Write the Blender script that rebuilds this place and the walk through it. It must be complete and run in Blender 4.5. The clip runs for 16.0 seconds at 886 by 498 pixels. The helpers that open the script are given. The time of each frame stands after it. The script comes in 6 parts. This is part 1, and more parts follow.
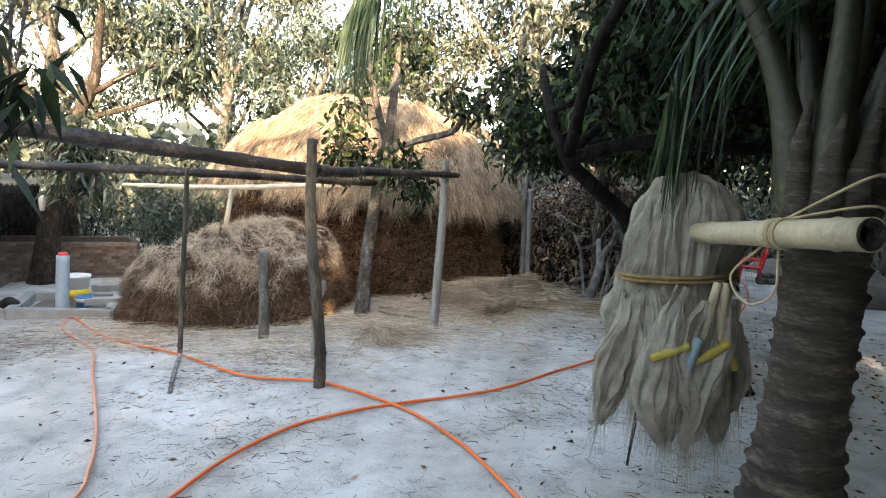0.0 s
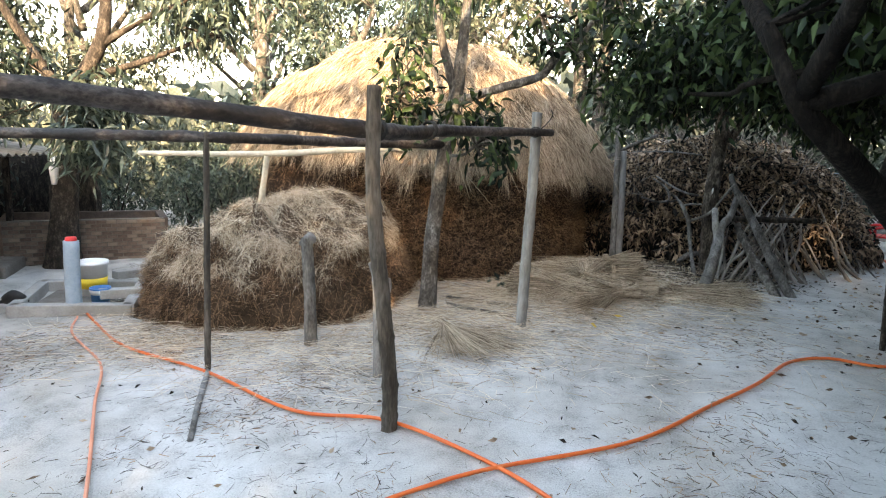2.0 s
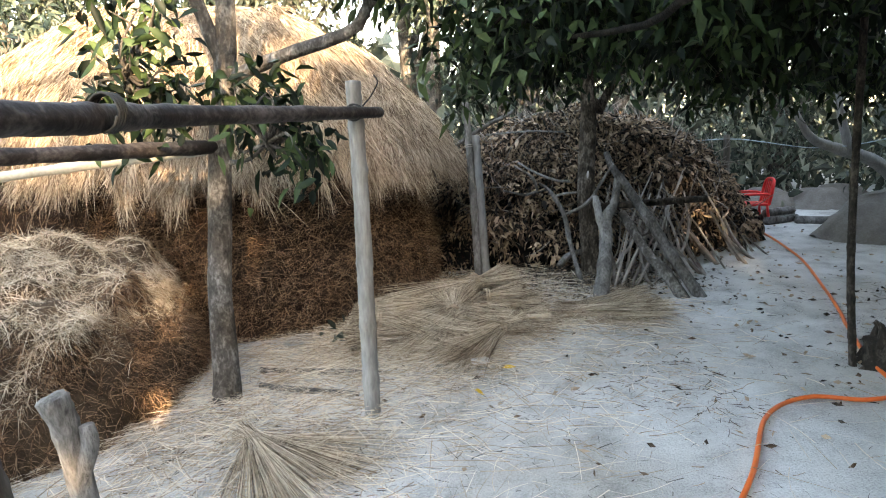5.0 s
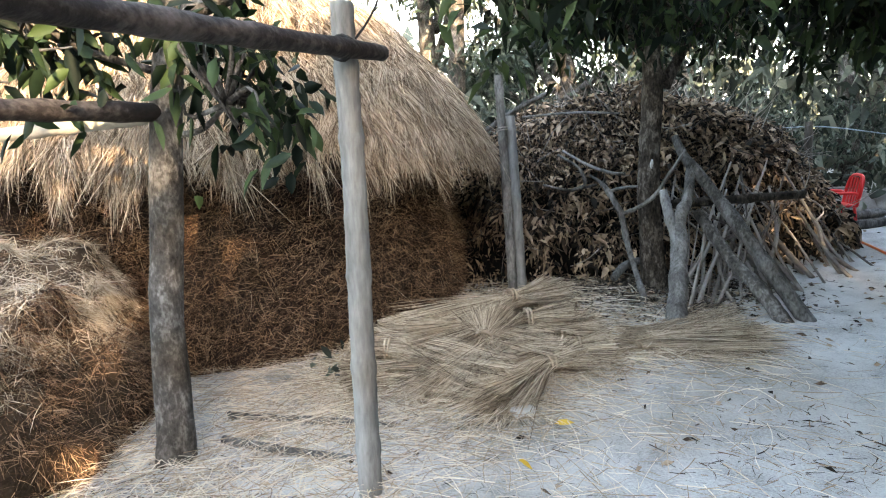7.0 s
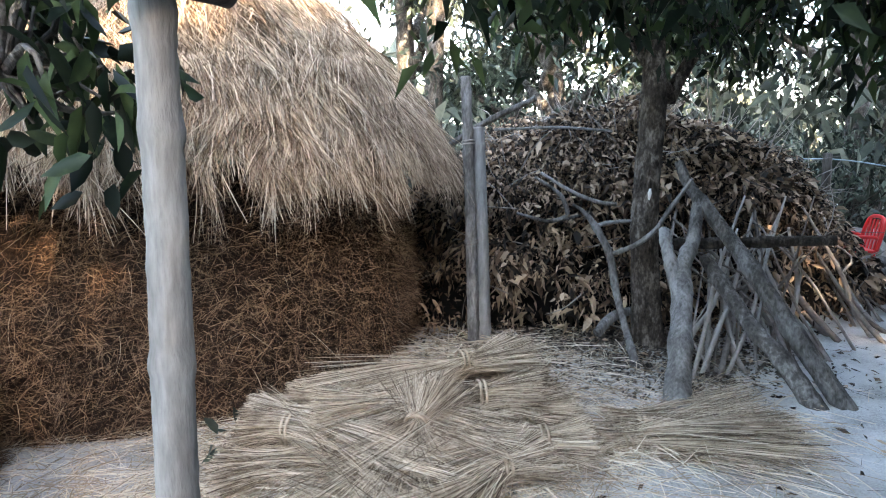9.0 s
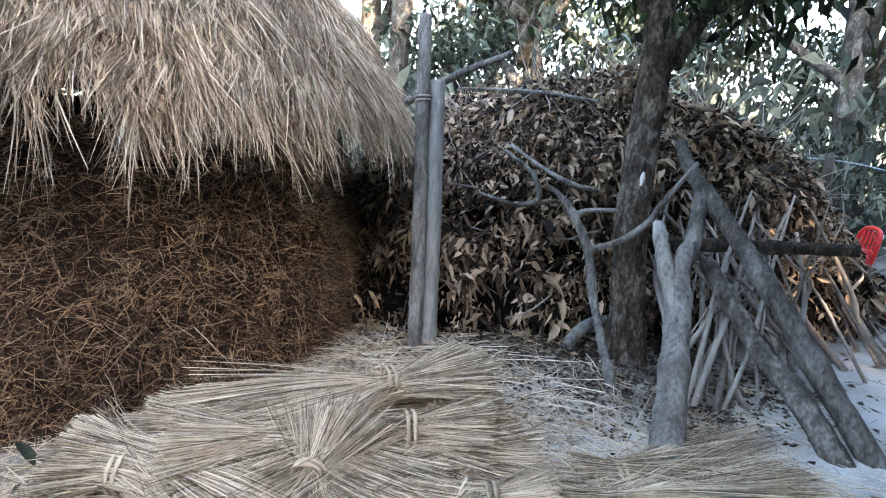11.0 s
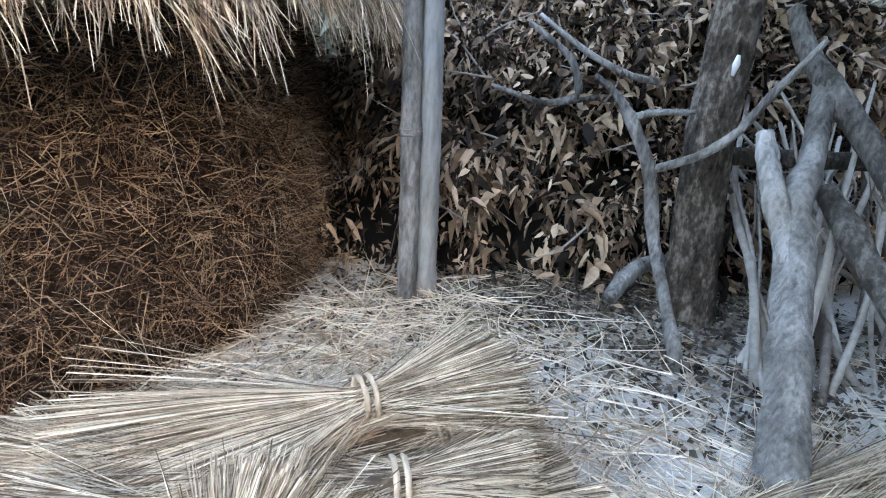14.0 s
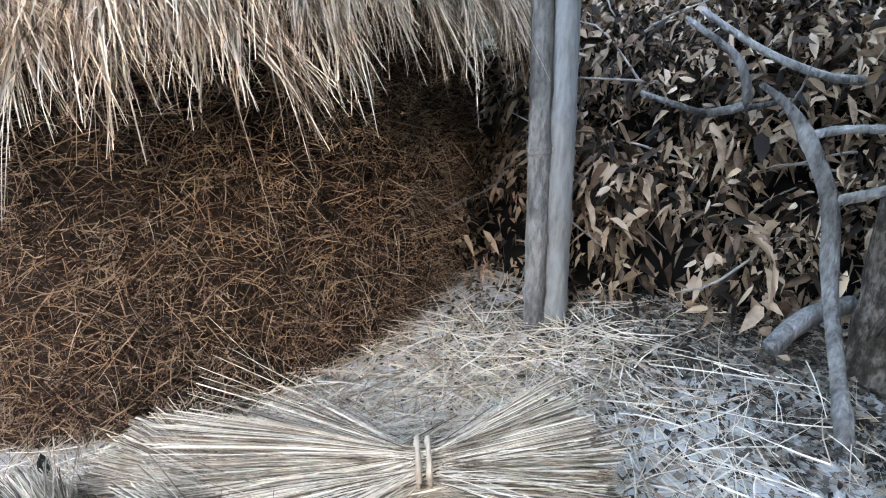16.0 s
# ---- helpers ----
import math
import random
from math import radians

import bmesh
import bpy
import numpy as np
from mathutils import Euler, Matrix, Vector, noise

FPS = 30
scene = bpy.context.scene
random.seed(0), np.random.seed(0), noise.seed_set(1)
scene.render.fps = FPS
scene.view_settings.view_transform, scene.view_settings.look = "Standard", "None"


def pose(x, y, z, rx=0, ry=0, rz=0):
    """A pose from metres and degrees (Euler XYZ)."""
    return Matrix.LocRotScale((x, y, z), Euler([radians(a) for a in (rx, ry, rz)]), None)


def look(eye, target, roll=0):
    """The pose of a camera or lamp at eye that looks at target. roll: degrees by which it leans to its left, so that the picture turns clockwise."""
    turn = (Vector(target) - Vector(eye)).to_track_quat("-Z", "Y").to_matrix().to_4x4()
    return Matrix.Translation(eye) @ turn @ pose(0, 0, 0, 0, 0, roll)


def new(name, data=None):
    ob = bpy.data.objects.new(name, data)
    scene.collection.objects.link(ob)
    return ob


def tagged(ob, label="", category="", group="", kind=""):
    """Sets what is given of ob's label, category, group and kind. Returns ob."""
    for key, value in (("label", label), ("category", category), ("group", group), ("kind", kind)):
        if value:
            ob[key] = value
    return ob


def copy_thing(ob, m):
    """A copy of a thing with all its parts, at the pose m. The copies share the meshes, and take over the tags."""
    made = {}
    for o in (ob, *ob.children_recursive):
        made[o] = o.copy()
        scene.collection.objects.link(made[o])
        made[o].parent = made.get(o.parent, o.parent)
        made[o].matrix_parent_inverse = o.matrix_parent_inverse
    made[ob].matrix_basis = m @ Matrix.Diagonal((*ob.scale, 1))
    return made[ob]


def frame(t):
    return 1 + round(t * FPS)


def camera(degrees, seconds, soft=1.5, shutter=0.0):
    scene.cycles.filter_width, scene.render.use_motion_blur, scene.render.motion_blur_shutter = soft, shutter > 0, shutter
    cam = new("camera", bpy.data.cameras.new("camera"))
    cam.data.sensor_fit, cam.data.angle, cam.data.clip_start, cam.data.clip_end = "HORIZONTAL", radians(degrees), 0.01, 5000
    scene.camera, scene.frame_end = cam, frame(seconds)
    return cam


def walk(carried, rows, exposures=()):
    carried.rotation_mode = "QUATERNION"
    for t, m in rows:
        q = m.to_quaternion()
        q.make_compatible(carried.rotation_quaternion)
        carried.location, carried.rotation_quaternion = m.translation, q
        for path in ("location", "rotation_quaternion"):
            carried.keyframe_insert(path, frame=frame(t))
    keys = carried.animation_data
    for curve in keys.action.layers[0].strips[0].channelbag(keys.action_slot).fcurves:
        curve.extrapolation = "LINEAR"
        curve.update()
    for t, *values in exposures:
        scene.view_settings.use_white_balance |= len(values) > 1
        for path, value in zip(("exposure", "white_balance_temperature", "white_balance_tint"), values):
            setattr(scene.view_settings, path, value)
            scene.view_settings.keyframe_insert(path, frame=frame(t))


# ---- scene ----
cam = camera(73.4, 16.0, soft=1.1)
PATH = [
    (0, (0.858, -0.863, 1.752), (0.633, 1.113, 1.536), 3.9),
    (0.5, (0.652, -0.471, 1.750), (0.368, 1.489, 1.472), 3.2),
    (1, (0.435, -0.112, 1.767), (-0.015, 1.819, 1.503), 3.0),
    (1.5, (0.321, 0.234, 1.799), (-0.075, 2.162, 1.448), 2.8),
    (2, (0.206, 0.571, 1.769), (-0.136, 2.508, 1.405), 2.7),
    (2.5, (0.170, 0.787, 1.775), (-0.153, 2.722, 1.386), -1.0),
    (3, (0.129, 1.155, 1.777), (-0.166, 3.091, 1.373), -1.5),
    (3.5, (0.208, 1.375, 1.781), (0.084, 3.322, 1.341), -0.9),
    (4, (0.247, 1.595, 1.796), (0.306, 3.559, 1.421), 0.1),
    (4.2, (0.202, 1.802, 1.785), (0.308, 3.766, 1.417), -0.7),
    (6.3, (0.241, 3.404, 1.528), (0.414, 5.365, 1.175), -3.0),
    (6.5, (0.204, 3.474, 1.504), (0.327, 5.441, 1.165), -3.1),
    (7, (0.262, 3.724, 1.497), (0.355, 5.692, 1.157), -2.3),
    (7.5, (0.297, 3.958, 1.483), (0.403, 5.933, 1.187), 2.4),
    (8, (0.344, 4.172, 1.473), (0.444, 6.148, 1.177), 0.6),
    (8.5, (0.492, 4.391, 1.558), (0.505, 6.370, 1.270), -1.6),
    (9, (0.579, 4.666, 1.478), (0.718, 6.641, 1.193), 0.5),
    (9.2, (0.621, 4.778, 1.459), (0.830, 6.749, 1.189), 1.0),
    (11.3, (0.764, 5.565, 1.342), (1.045, 7.514, 0.988), 5.7),
    (11.5, (0.763, 5.660, 1.347), (1.060, 7.594, 0.932), 6.3),
    (12, (0.735, 5.799, 1.341), (0.983, 7.701, 0.775), 3.9),
    (12.5, (0.788, 5.921, 1.350), (0.945, 7.826, 0.760), 3.7),
    (13, (0.849, 6.048, 1.377), (1.031, 7.938, 0.749), 3.3),
    (13.5, (0.851, 6.208, 1.362), (1.138, 8.074, 0.703), 4.2),
    (14, (0.839, 6.329, 1.306), (1.143, 8.189, 0.634), 5.1),
    (14.5, (0.792, 6.398, 1.336), (1.036, 8.258, 0.643), 7.2),
    (15, (0.917, 6.437, 1.484), (0.947, 8.274, 0.692), 6.4),
    (15.5, (1.031, 6.513, 1.461), (0.846, 8.340, 0.670), 2.9),
    (16, (1.132, 6.514, 1.475), (0.766, 8.311, 0.678), 0.1),
]
walk(cam, [(t, look(e, g, r)) for t, e, g, r in PATH], exposures=[(0, 3.45, 8700, 13), (3.5, 3.76, 8900, 12), (7, 4.14, 8400, 12), (9, 4.35, 7500, 14), (11.5, 4.6, 7200, 13), (13.5, 4.9, 7250, 13), (16, 5.1, 7300, 13)])

# ---- world, sun ----
SUN_AZ, SUN_EL = radians(-80), radians(17)      # direction towards the sun, azimuth from +x
world = bpy.data.worlds.new("sky")
scene.world = world
world.use_nodes = True
wn = world.node_tree
sky = wn.nodes.new("ShaderNodeTexSky")
sky.sky_type, sky.sun_disc = "NISHITA", False
sky.sun_elevation, sky.sun_rotation = SUN_EL, radians(90) - SUN_AZ
sky.dust_density = 1.0
bg = wn.nodes["Background"]
bg.inputs["Strength"].default_value = 0.15
wn.links.new(sky.outputs[0], bg.inputs["Color"])
sun = new("sun", bpy.data.lights.new("sun", "SUN"))
sun.data.energy, sun.data.angle, sun.data.color = 2.4, radians(0.6), (1.0, 0.82, 0.62)
to_sun = Vector((math.cos(SUN_AZ) * math.cos(SUN_EL), math.sin(SUN_AZ) * math.cos(SUN_EL), math.sin(SUN_EL)))
sun.matrix_world = look(to_sun * 40, (0, 0, 0))

# ---- helpers ----
RNG = np.random.default_rng(7)


def ground_z(x, y):
    x, y = np.asarray(x), np.asarray(y)
    return 0.075 * 3.5 * np.tanh(x / 3.5) + 0.02 * (np.clip(y, -6, 14) - 4) + 0.08 * np.exp(-(((x - 1.3) / 1.3) ** 2) - (y - 8.3) ** 2)


def gz(x, y):
    return float(ground_z(x, y))


def mesh_np(name, verts, *face_sets, smooth=True):
    """A mesh from numpy arrays of corners and faces (each set one polygon size)."""
    me = bpy.data.meshes.new(name)
    verts = np.asarray(verts, np.float32).reshape(-1, 3)
    sets = [np.asarray(f, np.int32) for f in face_sets if len(f)]
    me.vertices.add(len(verts))
    me.vertices.foreach_set("co", verts.ravel())
    loops = np.concatenate([f.ravel() for f in sets])
    sizes = np.concatenate([np.full(len(f), f.shape[1], np.int32) for f in sets])
    me.loops.add(len(loops))
    me.loops.foreach_set("vertex_index", loops)
    me.polygons.add(len(sizes))
    me.polygons.foreach_set("loop_start", np.r_[0, np.cumsum(sizes)[:-1]].astype(np.int32))
    me.polygons.foreach_set("use_smooth", np.full(len(sizes), smooth))
    me.update(calc_edges=True)
    me.validate()
    return me


def thing(name, at, label, category, group="", kind=""):
    ob = new(name)
    ob.empty_display_size = 0.05
    ob.location = at
    return tagged(ob, label, category, group, kind)


def part(name, me, material, parent=None, label="", kind=""):
    """One mesh object, built in world metres, under a thing or a part."""
    if isinstance(me, bmesh.types.BMesh):
        bm, me = me, bpy.data.meshes.new(name)
        bm.to_mesh(me)
        bm.free()
    if material and not me.materials:
        me.materials.append(material)
    ob = new(name, me)
    if parent:
        ob.parent = parent
        m, p = Matrix.Identity(4), parent
        while p:
            m = p.matrix_basis @ m if not p.parent else p.parent.matrix_basis @ p.matrix_parent_inverse @ p.matrix_basis
            break
        ob.matrix_parent_inverse = m.inverted()
    return tagged(ob, label, kind=kind)


def spline(pts, n):
    """Catmull-Rom points through pts."""
    p = np.asarray(pts, float)
    p = np.vstack([2 * p[0] - p[1], p, 2 * p[-1] - p[-2]])
    u = np.linspace(0, len(p) - 3 - 1e-6, n)
    i = u.astype(int)
    f = (u - i)[:, None]
    a, b, c, d = p[i], p[i + 1], p[i + 2], p[i + 3]
    return 0.5 * (2 * b + (c - a) * f + (2 * a - 5 * b + 4 * c - d) * f**2 + (3 * b - a - 3 * c + d) * f**3)


def tube_arrays(pts, radii, n=None, sides=10, rough=0.0, seed=0, cap=True, knots=()):
    n = n or max(2, 4 * (len(pts) - 1) + 1)
    c = spline(pts, n)
    r = np.interp(np.linspace(0, 1, n), np.linspace(0, 1, len(radii)), radii)
    for k, w, g in knots:                       # rings that stand proud, at share k, width w, growth g
        r = r * (1 + g * np.exp(-((np.linspace(0, 1, n) - k) / w) ** 2))
    d = np.gradient(c, axis=0)
    d /= np.linalg.norm(d, axis=1)[:, None] + 1e-9
    ref = np.array([0.31, 0.17, 0.93]) if abs(d[0][2]) < 0.8 else np.array([0.95, 0.2, 0.1])
    s = np.cross(d, ref)
    s /= np.linalg.norm(s, axis=1)[:, None]
    t = np.cross(d, s)
    a = np.linspace(0, 2 * np.pi, sides, endpoint=False)
    rg = np.random.default_rng(seed)
    bump = 1 + rough * (rg.standard_normal((n, sides)) * 0.6 + rg.standard_normal((1, sides)))
    v = c[:, None] + (r[:, None] * bump)[..., None] * (np.cos(a)[None, :, None] * s[:, None] + np.sin(a)[None, :, None] * t[:, None])
    v = v.reshape(-1, 3)
    i, j = np.meshgrid(np.arange(n - 1), np.arange(sides), indexing="ij")
    k = (j + 1) % sides
    q = np.stack([i * sides + j, i * sides + k, (i + 1) * sides + k, (i + 1) * sides + j], -1).reshape(-1, 4)
    tri = np.zeros((0, 3), int)
    if cap:
        v = np.vstack([v, c[0] - d[0] * r[0] * 0.15, c[-1] + d[-1] * r[-1] * 0.15])
        b, e, ar = n * sides, n * sides + 1, np.arange(sides)
        tri = np.vstack([np.stack([np.full(sides, b), (ar + 1) % sides, ar], -1),
                         np.stack([np.full(sides, e), (n - 1) * sides + ar, (n - 1) * sides + (ar + 1) % sides], -1)])
    return v, q, tri


def tube(pts, radii, **kw):
    return mesh_np("tube", *tube_arrays(pts, radii, **kw))


def joined(arrays):
    """One mesh of several (verts, quads, tris)."""
    vs, qs, ts, o = [], [], [], 0
    for v, q, t in arrays:
        vs.append(v), qs.append(q + o), ts.append(t + o)
        o += len(v)
    return mesh_np("joined", np.vstack(vs), np.vstack(qs), np.vstack(ts))


def unit(a):
    return a / (np.linalg.norm(a, axis=-1, keepdims=True) + 1e-9)


def strands(roots, ways, length, width, droop=0.3, segs=3, curl=0.15, rng=RNG, tip=0.35, flat=False):
    """Ribbons: each starts at a root, goes its way, and bends down by droop."""
    n = len(roots)
    length = np.broadcast_to(length, n)[:, None, None]
    width = np.broadcast_to(width, n)[:, None, None]
    ways = unit(ways)
    u = np.linspace(0, 1, segs + 1)[None, :, None]
    bend = unit(rng.standard_normal((n, 3)) * ([1, 1, 0] if flat else [1, 1, 1]))[:, None] * curl
    down = np.array([0, 0, -1.0])[None, None] * np.broadcast_to(droop, n)[:, None, None]
    c = roots[:, None] + length * (u * ways[:, None] + u**2 * (bend + down))
    side = unit(np.cross(ways, rng.standard_normal((n, 3))))[:, None]
    w = width * (1 - (1 - tip) * u) * 0.5
    v = np.stack([c - side * w, c + side * w], 2).reshape(-1, 3)
    b = (np.arange(n) * 2 * (segs + 1))[:, None] + 2 * np.arange(segs)[None]
    q = np.stack([b, b + 1, b + 3, b + 2], -1).reshape(-1, 4)
    return v, q, np.zeros((0, 3), int)


def leaf_arrays(at, ways, length, width, rng=RNG, fold=0.25, droop=0.25, fine=False):
    n = len(at)
    L, W = (np.broadcast_to(a, n)[:, None] for a in (length, width))
    ways = unit(ways)
    side = unit(np.cross(ways, rng.standard_normal((n, 3))))
    up = np.cross(side, ways)
    dn = np.array([[0, 0, -1.0]]) * droop
    if not fine:
        m = at + ways * L * 0.45 + up * W * fold
        tip = at + (ways + dn) * L
        v = np.stack([at, m - side * W * 0.5, m + side * W * 0.5, tip], 1).reshape(-1, 3)
        b = np.arange(n)[:, None] * 4
        return v, np.zeros((0, 4), int), np.vstack([b + [0, 2, 3], b + [0, 3, 1]])
    p = [at]
    for u, w in ((0.3, 0.44), (0.65, 0.42)):
        c = at + (ways + dn * u) * L * u
        p += [c - side * W * w + up * W * fold, c, c + side * W * w + up * W * fold]
    p.append(at + (ways + dn) * L)
    v = np.stack(p, 1).reshape(-1, 3)
    b = np.arange(n)[:, None] * 8
    q = np.vstack([b + [1, 4, 5, 2], b + [2, 5, 6, 3]])
    t = np.vstack([b + [0, 1, 2], b + [0, 2, 3], b + [4, 7, 5], b + [5, 7, 6]])
    return v, q, t


def vnoise(p, scale, seed=0.0):
    return np.array([noise.noise(Vector(q) * scale + Vector((seed, seed * 1.7, 3.1))) for q in p])


# ---- materials ----
def material(name, colors, scale=6.0, rough=0.85, bump=0.3, fine=40.0, stretch=(1, 1, 1), island=0.0, metal=0.0, spread=1.0,
             through_light=0.0, object_random=0.0, stain=0.0, specular=0.3):
    """A surface of two noises, coarse and fine, through a colour ramp, with bump."""
    m = bpy.data.materials.new(name)
    m.use_nodes = True
    t = m.node_tree
    N, K = t.nodes, t.links.new
    p = N["Principled BSDF"]
    p.inputs["Roughness"].default_value = rough
    p.inputs["Metallic"].default_value = metal
    p.inputs["Specular IOR Level"].default_value = specular
    co = N.new("ShaderNodeTexCoord")
    mp = N.new("ShaderNodeMapping")
    mp.inputs["Scale"].default_value = stretch
    K(co.outputs["Object"], mp.inputs["Vector"])
    a, b = N.new("ShaderNodeTexNoise"), N.new("ShaderNodeTexNoise")
    for n, s, d in ((a, scale, 4), (b, fine, 3)):
        n.inputs["Scale"].default_value = s
        n.inputs["Detail"].default_value = d
        n.inputs["Roughness"].default_value = 0.6
        K(mp.outputs[0], n.inputs["Vector"])
    add = N.new("ShaderNodeMath")
    add.operation = "MULTIPLY_ADD"
    K(a.outputs["Fac"], add.inputs[0])
    add.inputs[1].default_value = 0.6 * spread
    mul = N.new("ShaderNodeMath")
    mul.operation = "MULTIPLY_ADD"
    K(b.outputs["Fac"], mul.inputs[0])
    mul.inputs[1].default_value = 0.4 * spread
    mul.inputs[2].default_value = 0.5 - 0.5 * spread
    K(mul.outputs[0], add.inputs[2])
    value = add.outputs[0]
    for amount, kind in ((island, "ShaderNodeNewGeometry"), (object_random, "ShaderNodeObjectInfo")):
        if amount:
            g = N.new(kind)
            s = N.new("ShaderNodeMath")
            s.operation = "SUBTRACT"
            K(g.outputs["Random Per Island" if "Geometry" in kind else "Random"], s.inputs[0])
            s.inputs[1].default_value = 0.5
            w = N.new("ShaderNodeMath")
            w.operation = "MULTIPLY_ADD"
            K(s.outputs[0], w.inputs[0])
            w.inputs[1].default_value = amount
            K(value, w.inputs[2])
            value = w.outputs[0]
    ramp = N.new("ShaderNodeValToRGB")
    e = ramp.color_ramp.elements
    while len(e) < len(colors):
        e.new(0.5)
    for i, c in enumerate(colors):
        e[i].position = 0.25 + 0.5 * i / max(1, len(colors) - 1)
        e[i].color = (*c, 1)
    K(value, ramp.inputs[0])
    color = ramp.outputs[0]
    if stain:
        c = N.new("ShaderNodeTexNoise")
        c.inputs["Scale"].default_value = scale * 0.22
        c.inputs["Detail"].default_value = 5
        K(co.outputs["Object"], c.inputs["Vector"])
        r2 = N.new("ShaderNodeValToRGB")
        r2.color_ramp.elements[0].position, r2.color_ramp.elements[1].position = 0.38, 0.62
        v = 1 - stain
        r2.color_ramp.elements[0].color = (v, v * 0.96, v * 0.9, 1)
        r2.color_ramp.elements[1].color = (1, 1, 1, 1)
        K(c.outputs["Fac"], r2.inputs[0])
        mx = N.new("ShaderNodeMix")
        mx.data_type, mx.blend_type = "RGBA", "MULTIPLY"
        mx.inputs[0].default_value = 1.0
        K(color, mx.inputs[6])
        K(r2.outputs[0], mx.inputs[7])
        color = mx.outputs[2]
    K(color, p.inputs["Base Color"])
    if bump:
        bp = N.new("ShaderNodeBump")
        bp.inputs["Strength"].default_value = bump
        bp.inputs["Distance"].default_value = 0.02
        K(add.outputs[0], bp.inputs["Height"])
        K(bp.outputs[0], p.inputs["Normal"])
    if through_light:
        tr = N.new("ShaderNodeBsdfTranslucent")
        K(color, tr.inputs["Color"])
        ms = N.new("ShaderNodeMixShader")
        ms.inputs[0].default_value = through_light
        K(p.outputs[0], ms.inputs[1])
        K(tr.outputs[0], ms.inputs[2])
        K(ms.outputs[0], N["Material Output"].inputs["Surface"])
    return m


